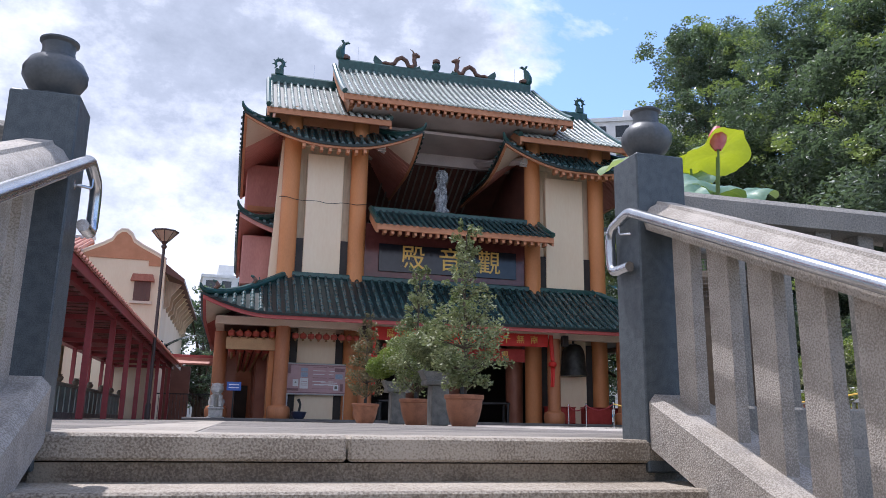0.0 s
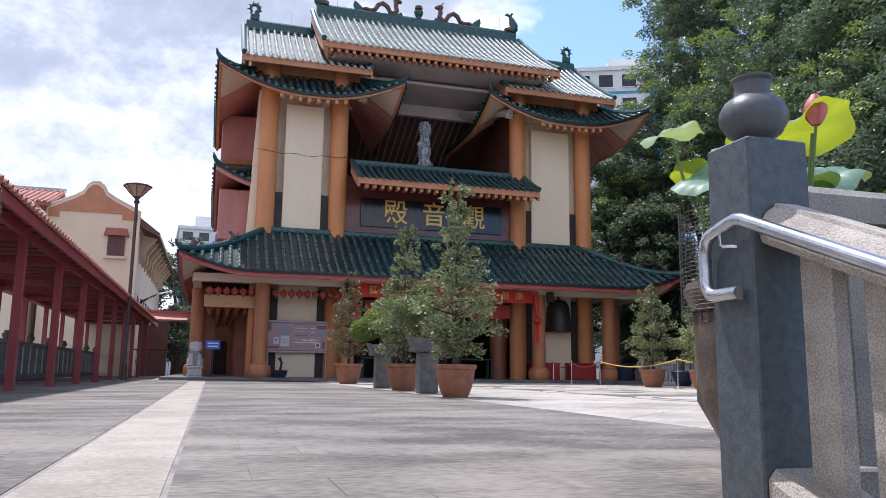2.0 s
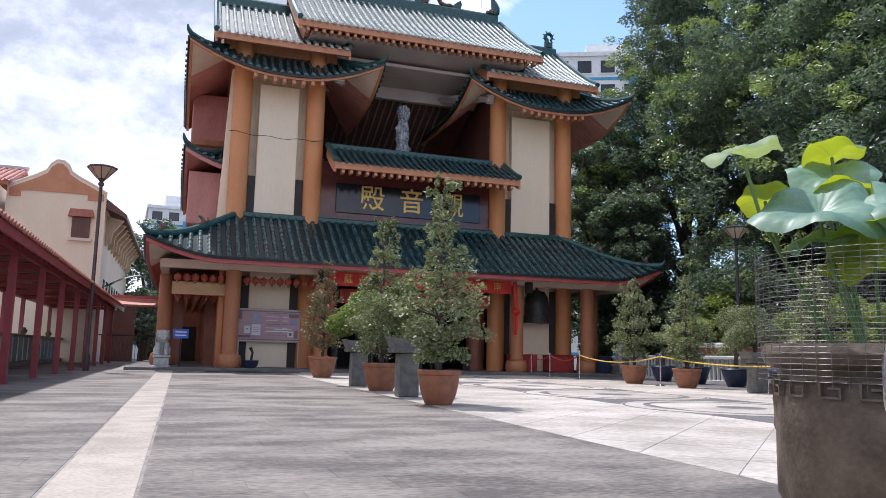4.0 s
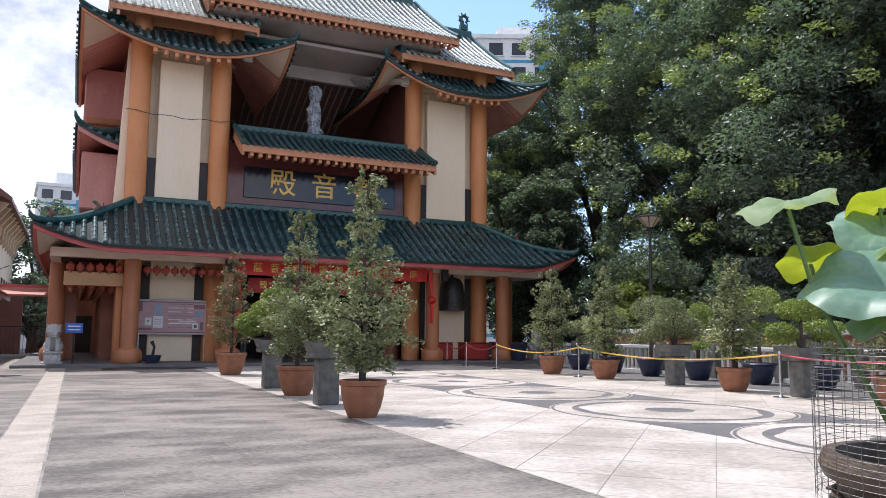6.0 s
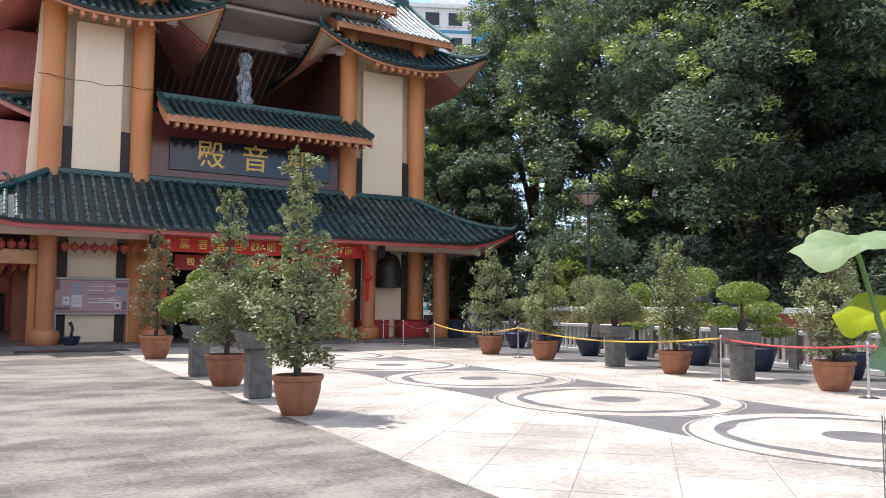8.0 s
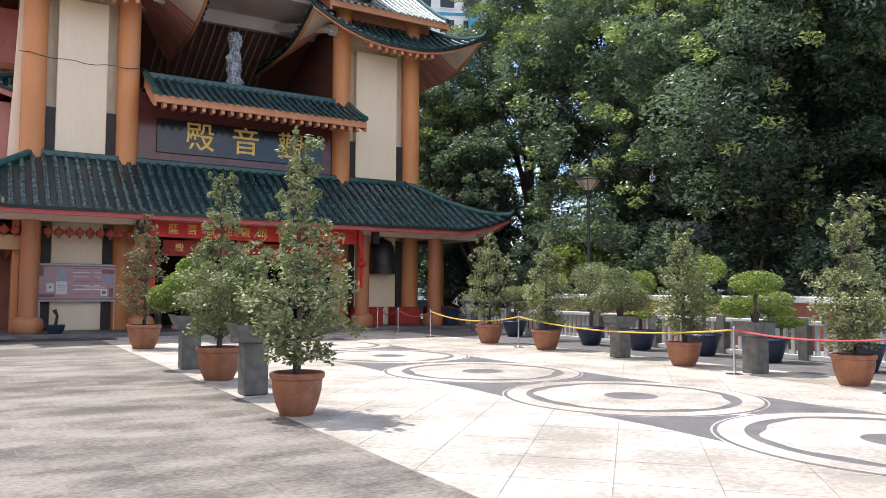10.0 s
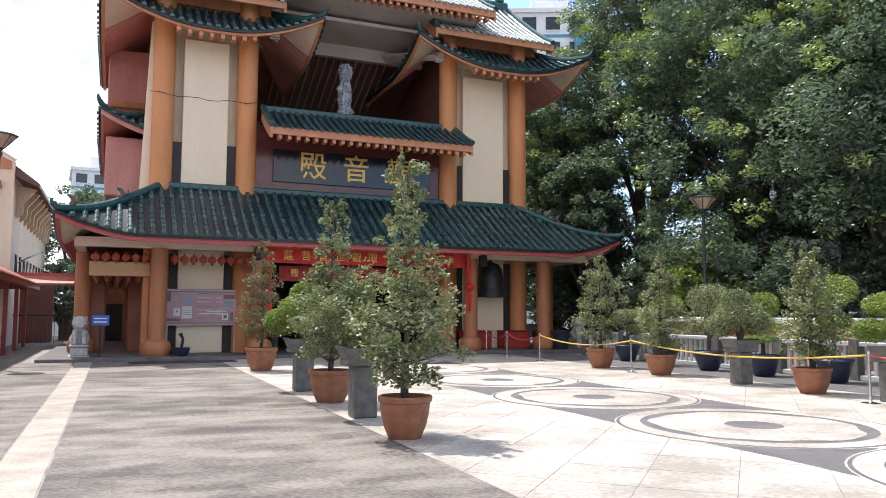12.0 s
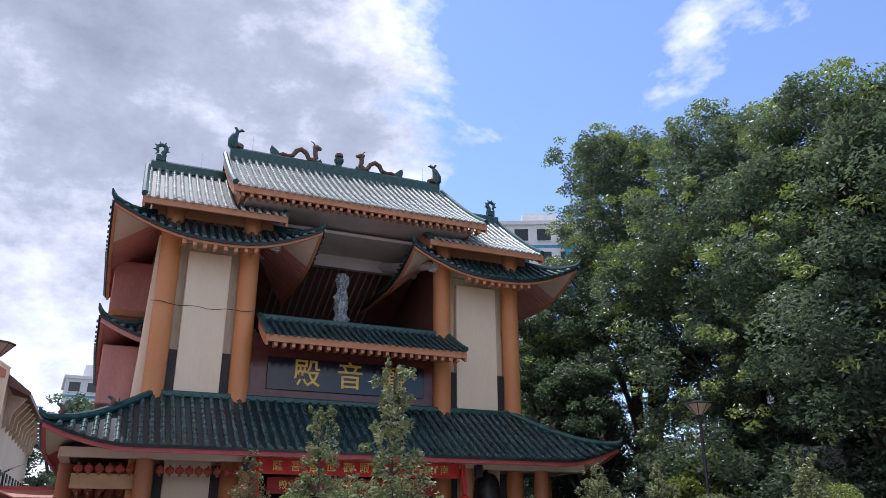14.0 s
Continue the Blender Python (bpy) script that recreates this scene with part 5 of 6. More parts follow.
# ---- rope stanchions ----
SP = ((12.25, 27.6), (12.15, 25.6), (12.0, 22.85), (11.73, 17.26), (11.22, 9.33), (11.0, 6.05), (10.8, 1.5))
for k, (x, y) in enumerate(SP):
    t = thing("rope_stanchion", "slim steel rope stanchion on a round base", "stanchion", x, y, 0, group="rope stanchions")
    part("base", G().lathe([(0.17, 0), (0.17, 0.012), (0.05, 0.03), (0.03, 0.05)], seg=20), M_STEEL, t)
    part("pole", G().tube([(0, 0, 0.03), (0, 0, 0.93)], 0.025, 10), M_STEEL, t)
    part("cap", G().lathe([(0.034, 0.90), (0.036, 0.95), (0.02, 0.975)], seg=12), M_STEEL, t)
    if k:
        a, b = SP[k - 1], SP[k]
        col = M_GOLDROPE if k in (3, 4) else M_REDROPE
        sag = 0.22 if k < 5 else 0.10
        r = thing("barrier_rope", "%s rope slung between stanchions" % ("yellow" if k in (3, 4) else "red"), "rope", group="barrier ropes")
        part("rope", G().tube([(a[0] + (b[0] - a[0]) * i / 16, a[1] + (b[1] - a[1]) * i / 16, 0.90 - sag * 4 * (i / 16) * (1 - i / 16)) for i in range(17)], 0.022, 6), col, r)


# ---- lotus in a big urn ----
LX, LY = 0.30, -0.88
pot = thing("lotus_pot", "large dark glazed jar with carved dragon relief", "jar", LX, LY, 0)


def relief(a, z):
    return 1 + (0.030 * math.sin(9 * a + 14 * z) * math.sin(23 * z + 3 * a) + 0.016 * math.sin(17 * a - 31 * z)) * (0.25 < z < 0.70)


part("body", G().lathe([(0.22, 0), (0.24, 0.03), (0.30, 0.15), (0.36, 0.30), (0.372, 0.45), (0.38, 0.55), (0.375, 0.66), (0.37, 0.74), (0.36, 0.76), (0.365, 0.78), (0.405, 0.80), (0.42, 0.84), (0.405, 0.88), (0.37, 0.88), (0.36, 0.80)], seg=96, caps=False, wob=relief), M_URN, pot)
part("soil", G().lathe([(0.01, 0.80), (0.37, 0.80)], seg=24), M_SOIL, pot)
pot.scale = (1.07, 1.07, 1.0)
for k in range(18):                   # raised fret band under the rim
    a = 2 * math.pi * k / 18
    g = G()
    for u0, z0, u1, z1 in ((0, 0.74, 0.11, 0.748), (0, 0.68, 0.008, 0.748), (0, 0.68, 0.08, 0.688), (0.074, 0.68, 0.082, 0.722), (0.035, 0.714, 0.08, 0.722)):
        g.box(u0, -0.385, z0, u1, -0.36, z1)
    part("fret", g, M_URN, pot, smooth=0).rotation_euler = (0, 0, a)
cage = thing("wire_guard", "wire mesh guard round the lotus jar rim", "wire mesh", LX, LY, 0)
for k in range(24):
    z = 0.74 + 0.021 * k
    part("ring", G().tube([(0.46 * math.cos(2 * math.pi * i / 40), 0.46 * math.sin(2 * math.pi * i / 40), z) for i in range(41)], 0.0011, 4, False), M_WIRE, cage)
for k in range(52):
    a = 2 * math.pi * k / 52
    part("wire", G().tube([(0.46 * math.cos(a), 0.46 * math.sin(a), 0.72), (0.46 * math.cos(a), 0.46 * math.sin(a), 1.25)], 0.0011, 4), M_WIRE, cage)


def lotus_leaf(x, y, z, r, tx, ty, seed, material=None, label="broad waxy green lotus leaf on a tall stem"):
    t = thing("lotus_leaf", label, "lotus leaf", x, y, z, group="lotus leaves")
    rg = random.Random(seed)
    ph = [rg.uniform(0, 6.28) for _ in range(4)]

    def P(a, b):
        an = 2 * math.pi * a
        rr = r * b * (1 + 0.06 * math.sin(3 * an + ph[0]) + 0.035 * math.sin(7 * an + ph[1]))
        zz = 0.10 * r - 0.28 * r * (1 - b) ** 2 + r * b * b * (0.14 * math.sin(2 * an + ph[2]) + 0.10 * math.sin(5 * an + ph[3])) + 0.012 * r * math.sin(22 * an) * b - 0.22 * r * b ** 4
        return (rr * math.cos(an), rr * math.sin(an), zz)

    ob = part("blade", G().grid(P, 66, 9), material or M_LOTUS, t, fix=False, smooth=80)
    ob.rotation_euler = (radians(tx), radians(ty), 0)
    bx, by = LX + (x - LX) * 0.3 - x, LY + (y - LY) * 0.3 - y
    part("stem", G().tube([(0, 0, -0.2 * r), (bx * 0.2, by * 0.2, -(z - 0.8) * 0.35), (bx * 0.7, by * 0.7, -(z - 0.8) * 0.75), (bx, by, 0.78 - z)], 0.008, 6), M_STEM, t)


lotus_leaf(0.0, -0.47, 1.745, 0.17, 2, -14, 1, M_LOTUSP)
lotus_leaf(0.13, -0.76, 1.45, 0.28, 22, -20, 2)
lotus_leaf(0.15, -0.43, 1.55, 0.115, -30, 14, 3, M_LOTUSY)
lotus_leaf(-0.01, -1.50, 1.465, 0.165, -26, 4, 14, M_LOTUSY)
lotus_leaf(0.38, -0.56, 1.55, 0.20, -10, 4, 5, M_LOTUSY)
lotus_leaf(0.47, -0.50, 1.68, 0.20, 26, -22, 6)
lotus_leaf(0.40, -1.06, 1.40, 0.24, 24, -16, 7)
lotus_leaf(0.30, -0.86, 1.27, 0.20, -28, 14, 8, M_LOTUSY)
lotus_leaf(0.52, -0.46, 1.79, 0.14, -16, 4, 9, M_LOTUSY)
lotus_leaf(0.16, -1.20, 1.38, 0.19, 22, 14, 10)
lotus_leaf(0.22, -0.72, 1.33, 0.17, 6, -14, 11)
fl = thing("lotus_flower", "pink lotus bud on a tall stem", "flower", -0.045, -1.56, 1.475)
for k in range(9):
    a = 2 * math.pi * k / 9
    q = 0.045 if k % 2 else 0.038
    part("petal", G().grid(lambda u, v: ((q * math.sin(math.pi * (0.12 + 0.8 * v)) + 0.002) * math.cos(a + (u - 0.5) * 1.1), (q * math.sin(math.pi * (0.12 + 0.8 * v)) + 0.002) * math.sin(a + (u - 0.5) * 1.1), 0.13 * v - 0.03), 4, 6), M_PINKFL, fl, fix=False)
part("stem", G().tube([(0, 0, -0.02), (0.06, 0.10, -0.2), (0.18, 0.34, -0.67)], 0.006, 6), M_STEM, fl)


# ---- covered walkway along the west side ----
walkway = thing("covered_walkway", "red steel covered walkway with a clay tile roof", "walkway")
CX = -5.75
me_p = G().box(-0.075, -0.075, 0, 0.075, 0.075, 2.85, 0.008).mesh("post", M_REDPOST, 0)
for k in range(-3, 9):
    y = 11.4 + 3.6 * k
    part("post", me_p, None, walkway, "red square steel post").location = (CX, y, 0)
    part("post", me_p, None, walkway, "red square steel post").location = (CX - 2.9, y, 0)
    part("cross_beam", G().box(CX - 2.9, y - 0.05, 2.72, CX, y + 0.05, 2.86), M_REDPOST, walkway)
for x in (CX, CX - 2.9):
    part("eave_beam", G().box(x - 0.06, -1, 2.78, x + 0.06, 42, 2.98), M_REDPOST, walkway)
part("fascia", G().box(CX + 0.42, -1, 2.72, CX + 0.46, 42, 2.92), M_REDPOST, walkway)
part("roof_deck", G().prism([(CX + 0.45, 2.85), (CX + 0.45, 2.92), (CX - 1.45, 3.85), (CX - 3.3, 2.92), (CX - 3.3, 2.85), (CX - 1.45, 3.77)], "y", -1, 42), M_REDPOST, walkway)
me_r = row_mesh("roof_rib", [(CX + 0.5 - 1.95 * j / 7, 0, 2.94 + 0.97 * j / 7) for j in range(8)], (0, 1, 0), 0.075, M_REDROOF)
for k in range(150):
    part("roof_rib", me_r, None, walkway).location = (0, -0.85 + 0.285 * k, 0)
part("tile_bed", G().prism([(CX + 0.48, 2.925), (CX - 1.45, 3.87), (CX - 1.45, 3.90), (CX + 0.48, 2.955)], "y", -1, 42), M_REDROOF, walkway)
for k in range(60):
    part("purlin", G().box(CX - 1.4, -0.8 + 0.7 * k, 2.90, CX + 0.3, -0.74 + 0.7 * k, 2.93), M_BROWN, walkway)
par = thing("panel_parapet", "grey-green panelled parapet with stone urns", "parapet", -8.3, 0, 0)
part("kerb", G().box(-0.12, -1, 0, 0.12, 42, 0.2, 0.01), M_CONC2, par)
part("coping", G().box(-0.13, -1, 1.12, 0.13, 42, 1.24, 0.02), M_CONC2, par)
me = G().box(-0.04, -0.42, 0.2, 0.04, 0.42, 1.12, 0.01).mesh("panel", M_PANEL, 0)
mu = G().lathe([(0.07, 0), (0.14, 0.1), (0.15, 0.17), (0.08, 0.24), (0.1, 0.28)], seg=12).mesh("urn", M_URN)
for k in range(40):
    part("panel", me, None, par).location = (0, -0.4 + 1.05 * k, 0)
    if k % 3 == 0:
        part("urn", mu, None, par, "dark stone urn").location = (0, 0.1 + 1.05 * k, 1.24)


# ---- street lamps ----
def street_lamp(x, y, h, post, label):
    t = thing("street_lamp", label, "lamp post", x, y, 0, group="street lamps")
    part("pole", G().lathe([(0.10, 0), (0.10, 0.5), (0.065, 0.6), (0.055, h - 0.7)], seg=12), post, t)
    part("collar", G().lathe([(0.055, h - 0.72), (0.10, h - 0.66), (0.10, h - 0.60), (0.06, h - 0.55), (0.14, h - 0.44)], seg=14), post, t)
    part("shade", G().lathe([(0.14, h - 0.44), (0.46, h - 0.08)], seg=8, caps=False), M_LAMPG, t, "flared frosted glass shade")
    for k in range(8):
        a = 2 * math.pi * k / 8
        part("rib", G().tube([(0.145 * math.cos(a), 0.145 * math.sin(a), h - 0.44), (0.465 * math.cos(a), 0.465 * math.sin(a), h - 0.08)], 0.014, 4), post, t)
    part("cap", G().lathe([(0.50, h - 0.08), (0.50, h - 0.03), (0.2, h + 0.05)], seg=8), post, t)
    return t


street_lamp(-5.25, 25.3, 7.02, M_LAMPP, "tall dark brown street lamp with a flared glass head")
street_lamp(17.4, 20.5, 5.85, M_BLACK, "black street lamp with a flared glass head")


# ---- balustrade on the east side, planters beyond ----
fence = thing("east_balustrade", "pale grey concrete balustrade with upright bars", "balustrade", 15.6, 0, 0)
mp = G().box(-0.13, -0.13, -0.1, 0.13, 0.13, 1.05, 0.015).mesh("post", M_GREYST, 0)
mb = G().box(-0.035, -0.05, 0.12, 0.035, 0.05, 0.85, 0.006).mesh("bar", M_GREYW, 0)
for k in range(12):
    y = -1.6 + 2.45 * k
    part("post", mp, None, fence, "dark grey stone post").location = (0, y, 0)
    if k < 11:
        part("coping", G().box(-0.09, y + 0.13, 0.85, 0.09, y + 2.32, 0.97, 0.02), M_GREYW, fence)
        part("kerb", G().box(-0.09, y + 0.13, 0.0, 0.09, y + 2.32, 0.13, 0.015), M_GREYW, fence)
        for j in range(9):
            part("bar", mb, None, fence).location = (0, y + 0.32 + 0.226 * j, 0)
bw = thing("planter_wall", "red brick planter wall with a white coping", "wall", 19.2, 0, 0)
part("brickwork", G().box(-0.12, -2, -2, 0.12, 26, 1.35), M_BRICK, bw)
part("coping", G().box(-0.2, -2, 1.35, 0.2, 26, 1.55, 0.03), M_WHITE, bw, "white painted coping")
for k in range(0, 18):                # courses that stand proud
    part("course", G().box(-0.135, -2, 0.02 + 0.075 * k, -0.12, 26, 0.075 + 0.075 * k), M_BRICK, bw)
wp = thing("garden_screen", "plain white garden screen wall among the trees", "wall", 23.4, 21.0, -2, -45)
part("panel", G().box(-0.9, -0.1, 0, 0.9, 0.1, 6.6, 0.02), M_GREYW, wp)


def hedge_bush(x, y, r, h, seed, material):
    rg = np.random.default_rng(seed)
    t = thing("hedge_bush", "leafy green bush between the balustrade and the planter wall", "bush", x, y, 0, group="edge bushes")
    part("stem", G().tube([(0, 0, -0.02), (0.03, 0, h * 0.6)], [0.05, 0.02], 6), M_BARK, t)
    pts = [shell(rg, 260, rg.normal() * r * 0.4, rg.normal() * r * 0.5, h * rg.uniform(0.35, 0.85), r * 0.45, r * 0.5, h * 0.22, 0.3) for _ in range(9)]
    part("crown", leaf_mesh("crown", np.concatenate(pts), 0.085, material, rg, 0.4, 0.5), None, t)


for k in range(11):
    hedge_bush(17.2 + 0.35 * math.sin(k * 2.1), 1.5 + 2.15 * k, 1.0, 1.35 + 0.4 * math.sin(k * 3.7), 200 + k, (M_LEAFP, M_LEAFY, M_LEAF)[k % 3])


# ---- trees ----
def big_tree(x, y, height, base, lobes, seed, n, label, leaf=0.215, material=None, stems=1):
    rg = np.random.default_rng(seed)
    t = thing("tree", label, "tree", x, y, base, group="garden trees")
    g = G()
    for s in range(stems):
        dx, dy = (rg.uniform(-1.2, 1.2), rg.uniform(-1.2, 1.2)) if s else (0, 0)
        zt = height * 0.45
        g.tube([(dx * 0.5, dy * 0.5, 0), (dx * 0.7, dy * 0.7, zt * 0.4), (dx, dy, zt), (dx * 1.3, dy * 1.3, height * 0.75)], [0.50, 0.38, 0.30, 0.10], 10)
        for cx, cy, cz, r, h in lobes[s::stems]:
            z0 = min(cz * 0.75, zt)
            g.tube([(dx, dy, z0 * 0.8), ((dx + cx) * 0.5, (dy + cy) * 0.5, z0 + (cz - z0) * 0.4), (cx, cy, cz)], [0.20, 0.12, 0.04], 6)
    part("trunk", g, M_BARK, t)
    pts = []
    tot = sum(r * r for _, _, _, r, _ in lobes)
    for cx, cy, cz, r, h in lobes:
        sub = shell(rg, 26, cx, cy, cz, r, r, h, 0.55)
        for c in sub:
            rr = r * rg.uniform(0.22, 0.42)
            pts.append(shell(rg, max(20, int(n * r * r / tot / 26)), *c, rr, rr, rr * 0.7, 0.3))
    part("crown", leaf_mesh("crown", np.concatenate(pts), leaf, material or M_LEAF, rg, 0.6, 0.42), None, t, "dense crown of glossy dark leaves")
    if height > 15:                    # sprays at the tips, part fresh leaves, part sunlit clumps put in as colour
        tips = []
        for cx, cy, cz, r, h in lobes:
            for c in shell(rg, 15, cx, cy, cz + 0.2, r * 1.2, r * 1.2, h * 1.15, 0.93):
                tips.append(shell(rg, 60, *c, 0.46, 0.46, 0.26, 0.2))
        part("fresh_leaves", leaf_mesh("fresh_leaves", np.concatenate(tips), leaf * 0.95, M_SUNFRESH, rg, 0.9, 0.42), None, t, "paler sprays of fresh and sunlit leaves")
    return t


def lobes_for(seed, height, spread, low, k):
    rg = random.Random(seed)
    out = []
    for i in range(k):
        f = (i + 0.5) / k
        z = low + (height - low) * (f ** 0.85) * 0.93
        w = spread * math.sin(math.pi * min(1, 0.30 + 0.66 * f)) ** 0.7
        a = i * 2.4 + rg.uniform(-0.4, 0.4)
        d = w * rg.uniform(0.45, 0.8)
        r = rg.uniform(0.36, 0.52) * spread * (1.05 - 0.35 * f)
        out.append((d * math.cos(a), d * math.sin(a), z, r, r * 0.8))
    out.append((0, 0, height * 0.9, spread * 0.42, spread * 0.36))
    out.append((0, 0, height * 0.62, spread * 0.6, spread * 0.6))
    return out


T = "tall broad-leaved tree with a dense dark green crown"
big_tree(27.0, 36.5, 30.5, -2, lobes_for(1, 29.5, 6.4, 8.5, 20), 101, 130000, T, stems=2)
big_tree(25.0, 18.3, 22.6, -2, lobes_for(2, 21.0, 7.4, 5.0, 20), 102, 190000, T, stems=3)
big_tree(25.2, 41.0, 16.0, -2, lobes_for(24, 16.0, 4.2, 3.0, 14), 124, 45000, T)
big_tree(21.2, 33.5, 12.5, -2, lobes_for(23, 12.5, 3.4, 3.0, 12), 123, 36000, T)
big_tree(28.0, 28.0, 27.0, -2, lobes_for(22, 26.0, 7.0, 6.0, 20), 122, 130000, T, stems=2)
big_tree(27.5, 8.0, 21.0, -2, lobes_for(3, 20.0, 7.0, 5.0, 18), 103, 90000, T)
big_tree(34.0, 23.0, 25.0, -2, lobes_for(4, 24.5, 7.5, 5.0, 18), 104, 90000, T, 0.36)
big_tree(22.6, 39.0, 17.0, -2, lobes_for(5, 17.5, 4.6, 4.0, 14), 105, 60000, T)
big_tree(36.0, 12.0, 24.0, -2, lobes_for(6, 24.0, 8.0, 3.0, 14), 106, 60000, T, 0.40)
big_tree(-4.6, 64.0, 13.0, -2, lobes_for(7, 13.0, 5.0, 3.0, 9), 107, 12000, "green tree behind the covered walkway", 0.36)
big_tree(-4.5, 50.0, 5.5, -1, lobes_for(8, 5.5, 2.2, 1.6, 7), 108, 6000, "small green tree past the walkway end", 0.22)
S = "shrub tree under the tall trees"
big_tree(20.9, 24.5, 6.6, -2, lobes_for(9, 6.6, 2.3, 3.0, 8), 109, 9000, S, 0.17, M_LEAFY)
big_tree(21.5, 13.5, 6.0, -2, lobes_for(10, 6.0, 2.6, 2.6, 8), 110, 9000, S, 0.2)
big_tree(21.0, 26.6, 5.6, -2, lobes_for(11, 5.6, 2.2, 2.6, 8), 111, 8000, S, 0.2)
big_tree(21.6, 8.5, 6.4, -2, lobes_for(12, 6.4, 2.8, 2.6, 8), 112, 8000, S, 0.2)
big_tree(22.0, 28.5, 7.0, -2, lobes_for(13, 7.0, 2.6, 2.6, 8), 113, 8000, S, 0.2)


U = "dark leafy understorey tree behind the planter wall"
for k, (x, y, h) in enumerate(((22.8, 36.2, 7.5), (23.2, 31.0, 7.0), (23.8, 22.5, 6.6), (22.6, 17.2, 6.2), (22.4, 11.0, 6.4), (23.6, 5.0, 6.8), (24.5, 26.0, 8.0))):
    big_tree(x, y, h, -2, lobes_for(40 + k, h, 2.5, 1.8, 8), 140 + k, 11000, U, 0.2)


# ---- buildings around ----
def block(name, label, x, y, rz, w, d, h, storeys, bays, wallmat, stripe=None, base=-2.0):
    t = thing(name, label, "building", x, y, base, rz)
    wall = part("wall", G().box(-w / 2, 0, 0, w / 2, d, h), wallmat, t)
    part("roof", G().box(-w / 2 - 0.3, -0.3, h, w / 2 + 0.3, d + 0.3, h + 0.5), M_WHITE, t)
    part("roof_house", G().box(-w / 6, d * 0.3, h + 0.5, w / 6, d * 0.8, h + 3), wallmat, t)
    sh, bw_ = h / storeys, w / bays
    mg = G().box(-bw_ * 0.30, -0.03, 0.9, bw_ * 0.30, 0.03, sh * 0.82).mesh("window", M_GLASS, 0)
    ms = G().box(-bw_ * 0.34, -0.12, 0.78, bw_ * 0.34, 0.0, 0.9).mesh("sill", M_WHITE, 0)
    for i in range(storeys):
        for j in range(bays):
            q = part("window", mg, None, t)
            q.location = (-w / 2 + bw_ * (j + 0.5), -0.03, sh * i)
            part("sill", ms, None, q).location = (0, 0, 0)
        if stripe:
            part("band", G().box(-w / 2 - 0.05, -0.06, sh * i, w / 2 + 0.05, 0.0, sh * i + 0.35), stripe, t)
    for sx in (-1, 1):
        for i in range(storeys):
            part("side_window", G().box(sx * w / 2 - 0.04, d * 0.35, sh * i + 0.9, sx * w / 2 + 0.04, d * 0.55, sh * i + sh * 0.8), M_GLASS, t)
    if stripe:
        part("fin", G().box(w * 0.18, -0.9, 0, w * 0.18 + 1.0, 0, h - 2), stripe, t, "blue vertical fin")
    return t


block("apartment_block", "white and blue apartment block far away", -4.6, 132, 4, 8, 12, 26.0, 9, 3, M_WHITE, M_BLUEP)
block("apartment_block", "tall white apartment block behind the trees", 45.2, 76, -25, 14, 12, 39.6, 13, 5, M_WHITE, M_BLUEP)
# Greyer wall colour on this white block stands in for shade behind trees.
block("apartment_block", "white and blue apartment block behind the trees", 55, 30, -70, 44, 12, 30, 10, 12, M_GREYW, M_BLUEP)

house = thing("side_hall", "cream rendered side hall with a curved red gable", "building", 1.4, 0, 0)
HY, HX1, HZ = 42.0, -8.05, 8.6
part("wall", G().box(-13.0, HY + 0.4, -0.5, HX1, 62, HZ), M_CREAM, house, "cream rendered wall")
ap = -10.48
rise = ((0.14, 2.12), (0.40, 1.9), (0.58, 1.55), (1.05, 1.25), (1.95, 0.8), (2.43, 0.5))
right = [(ap + d, HZ + h) for d, h in rise]
left = [(ap - d, HZ + h) for d, h in rise]
gp = [(ap - 2.43, -0.5), (HX1, -0.5)] + right[::-1] + left
part("gable", G().prism(gp, "y", HY, HY + 0.4), M_CREAM, house, "curved cream gable wall")
gp2 = [(ap - 2.3, HZ + 0.05), (ap - 1.75, HZ + 0.05), (ap - 1.75, HZ + 0.42), (ap + 1.5, HZ + 0.42), (ap + 1.5, HZ + 0.1), (ap + 2.3, HZ + 0.1), (ap + 2.3, HZ + 0.48)] + [(x - 0.02, z - 0.12) for x, z in right[::-1][1:]] + [(x + 0.02, z - 0.12) for x, z in left[:-1]] + [(ap - 2.3, HZ + 0.48)]
part("gable_panel", G().prism(gp2, "y", HY - 0.06, HY), M_TRIM, house, "brick red gable panel")
cop = gp[2:]
part("gable_coping", G().tube([(x, HY + 0.1, z + 0.05) for x, z in cop], 0.11, 8), M_PALE, house)
win = part("window", G().box(-9.65, HY - 0.08, 6.6, -8.75, HY + 0.02, 7.95), M_BROWN, house, "dark wooden window")
for k in range(5):
    part("bar", G().box(-9.6 + 0.19 * k, HY - 0.12, 6.65, -9.54 + 0.19 * k, HY - 0.08, 7.8), M_BROWN, win)
part("hood", G().prism([(-9.85, 7.75), (-8.55, 7.75), (-8.65, 8.15), (-9.75, 8.15)], "y", HY - 0.35, HY), M_REDROOF, win)
part("sill", G().box(-9.8, HY - 0.2, 6.45, -8.6, HY, 6.6), M_PALE, win)
part("eave", G().prism([(HX1 - 0.2, HZ + 0.5), (HX1 + 1.1, HZ - 0.5), (HX1 + 1.1, HZ - 0.7), (HX1 - 0.2, HZ - 0.1)], "y", HY + 0.3, 61), M_BROWN, house, "dark tiled eave")
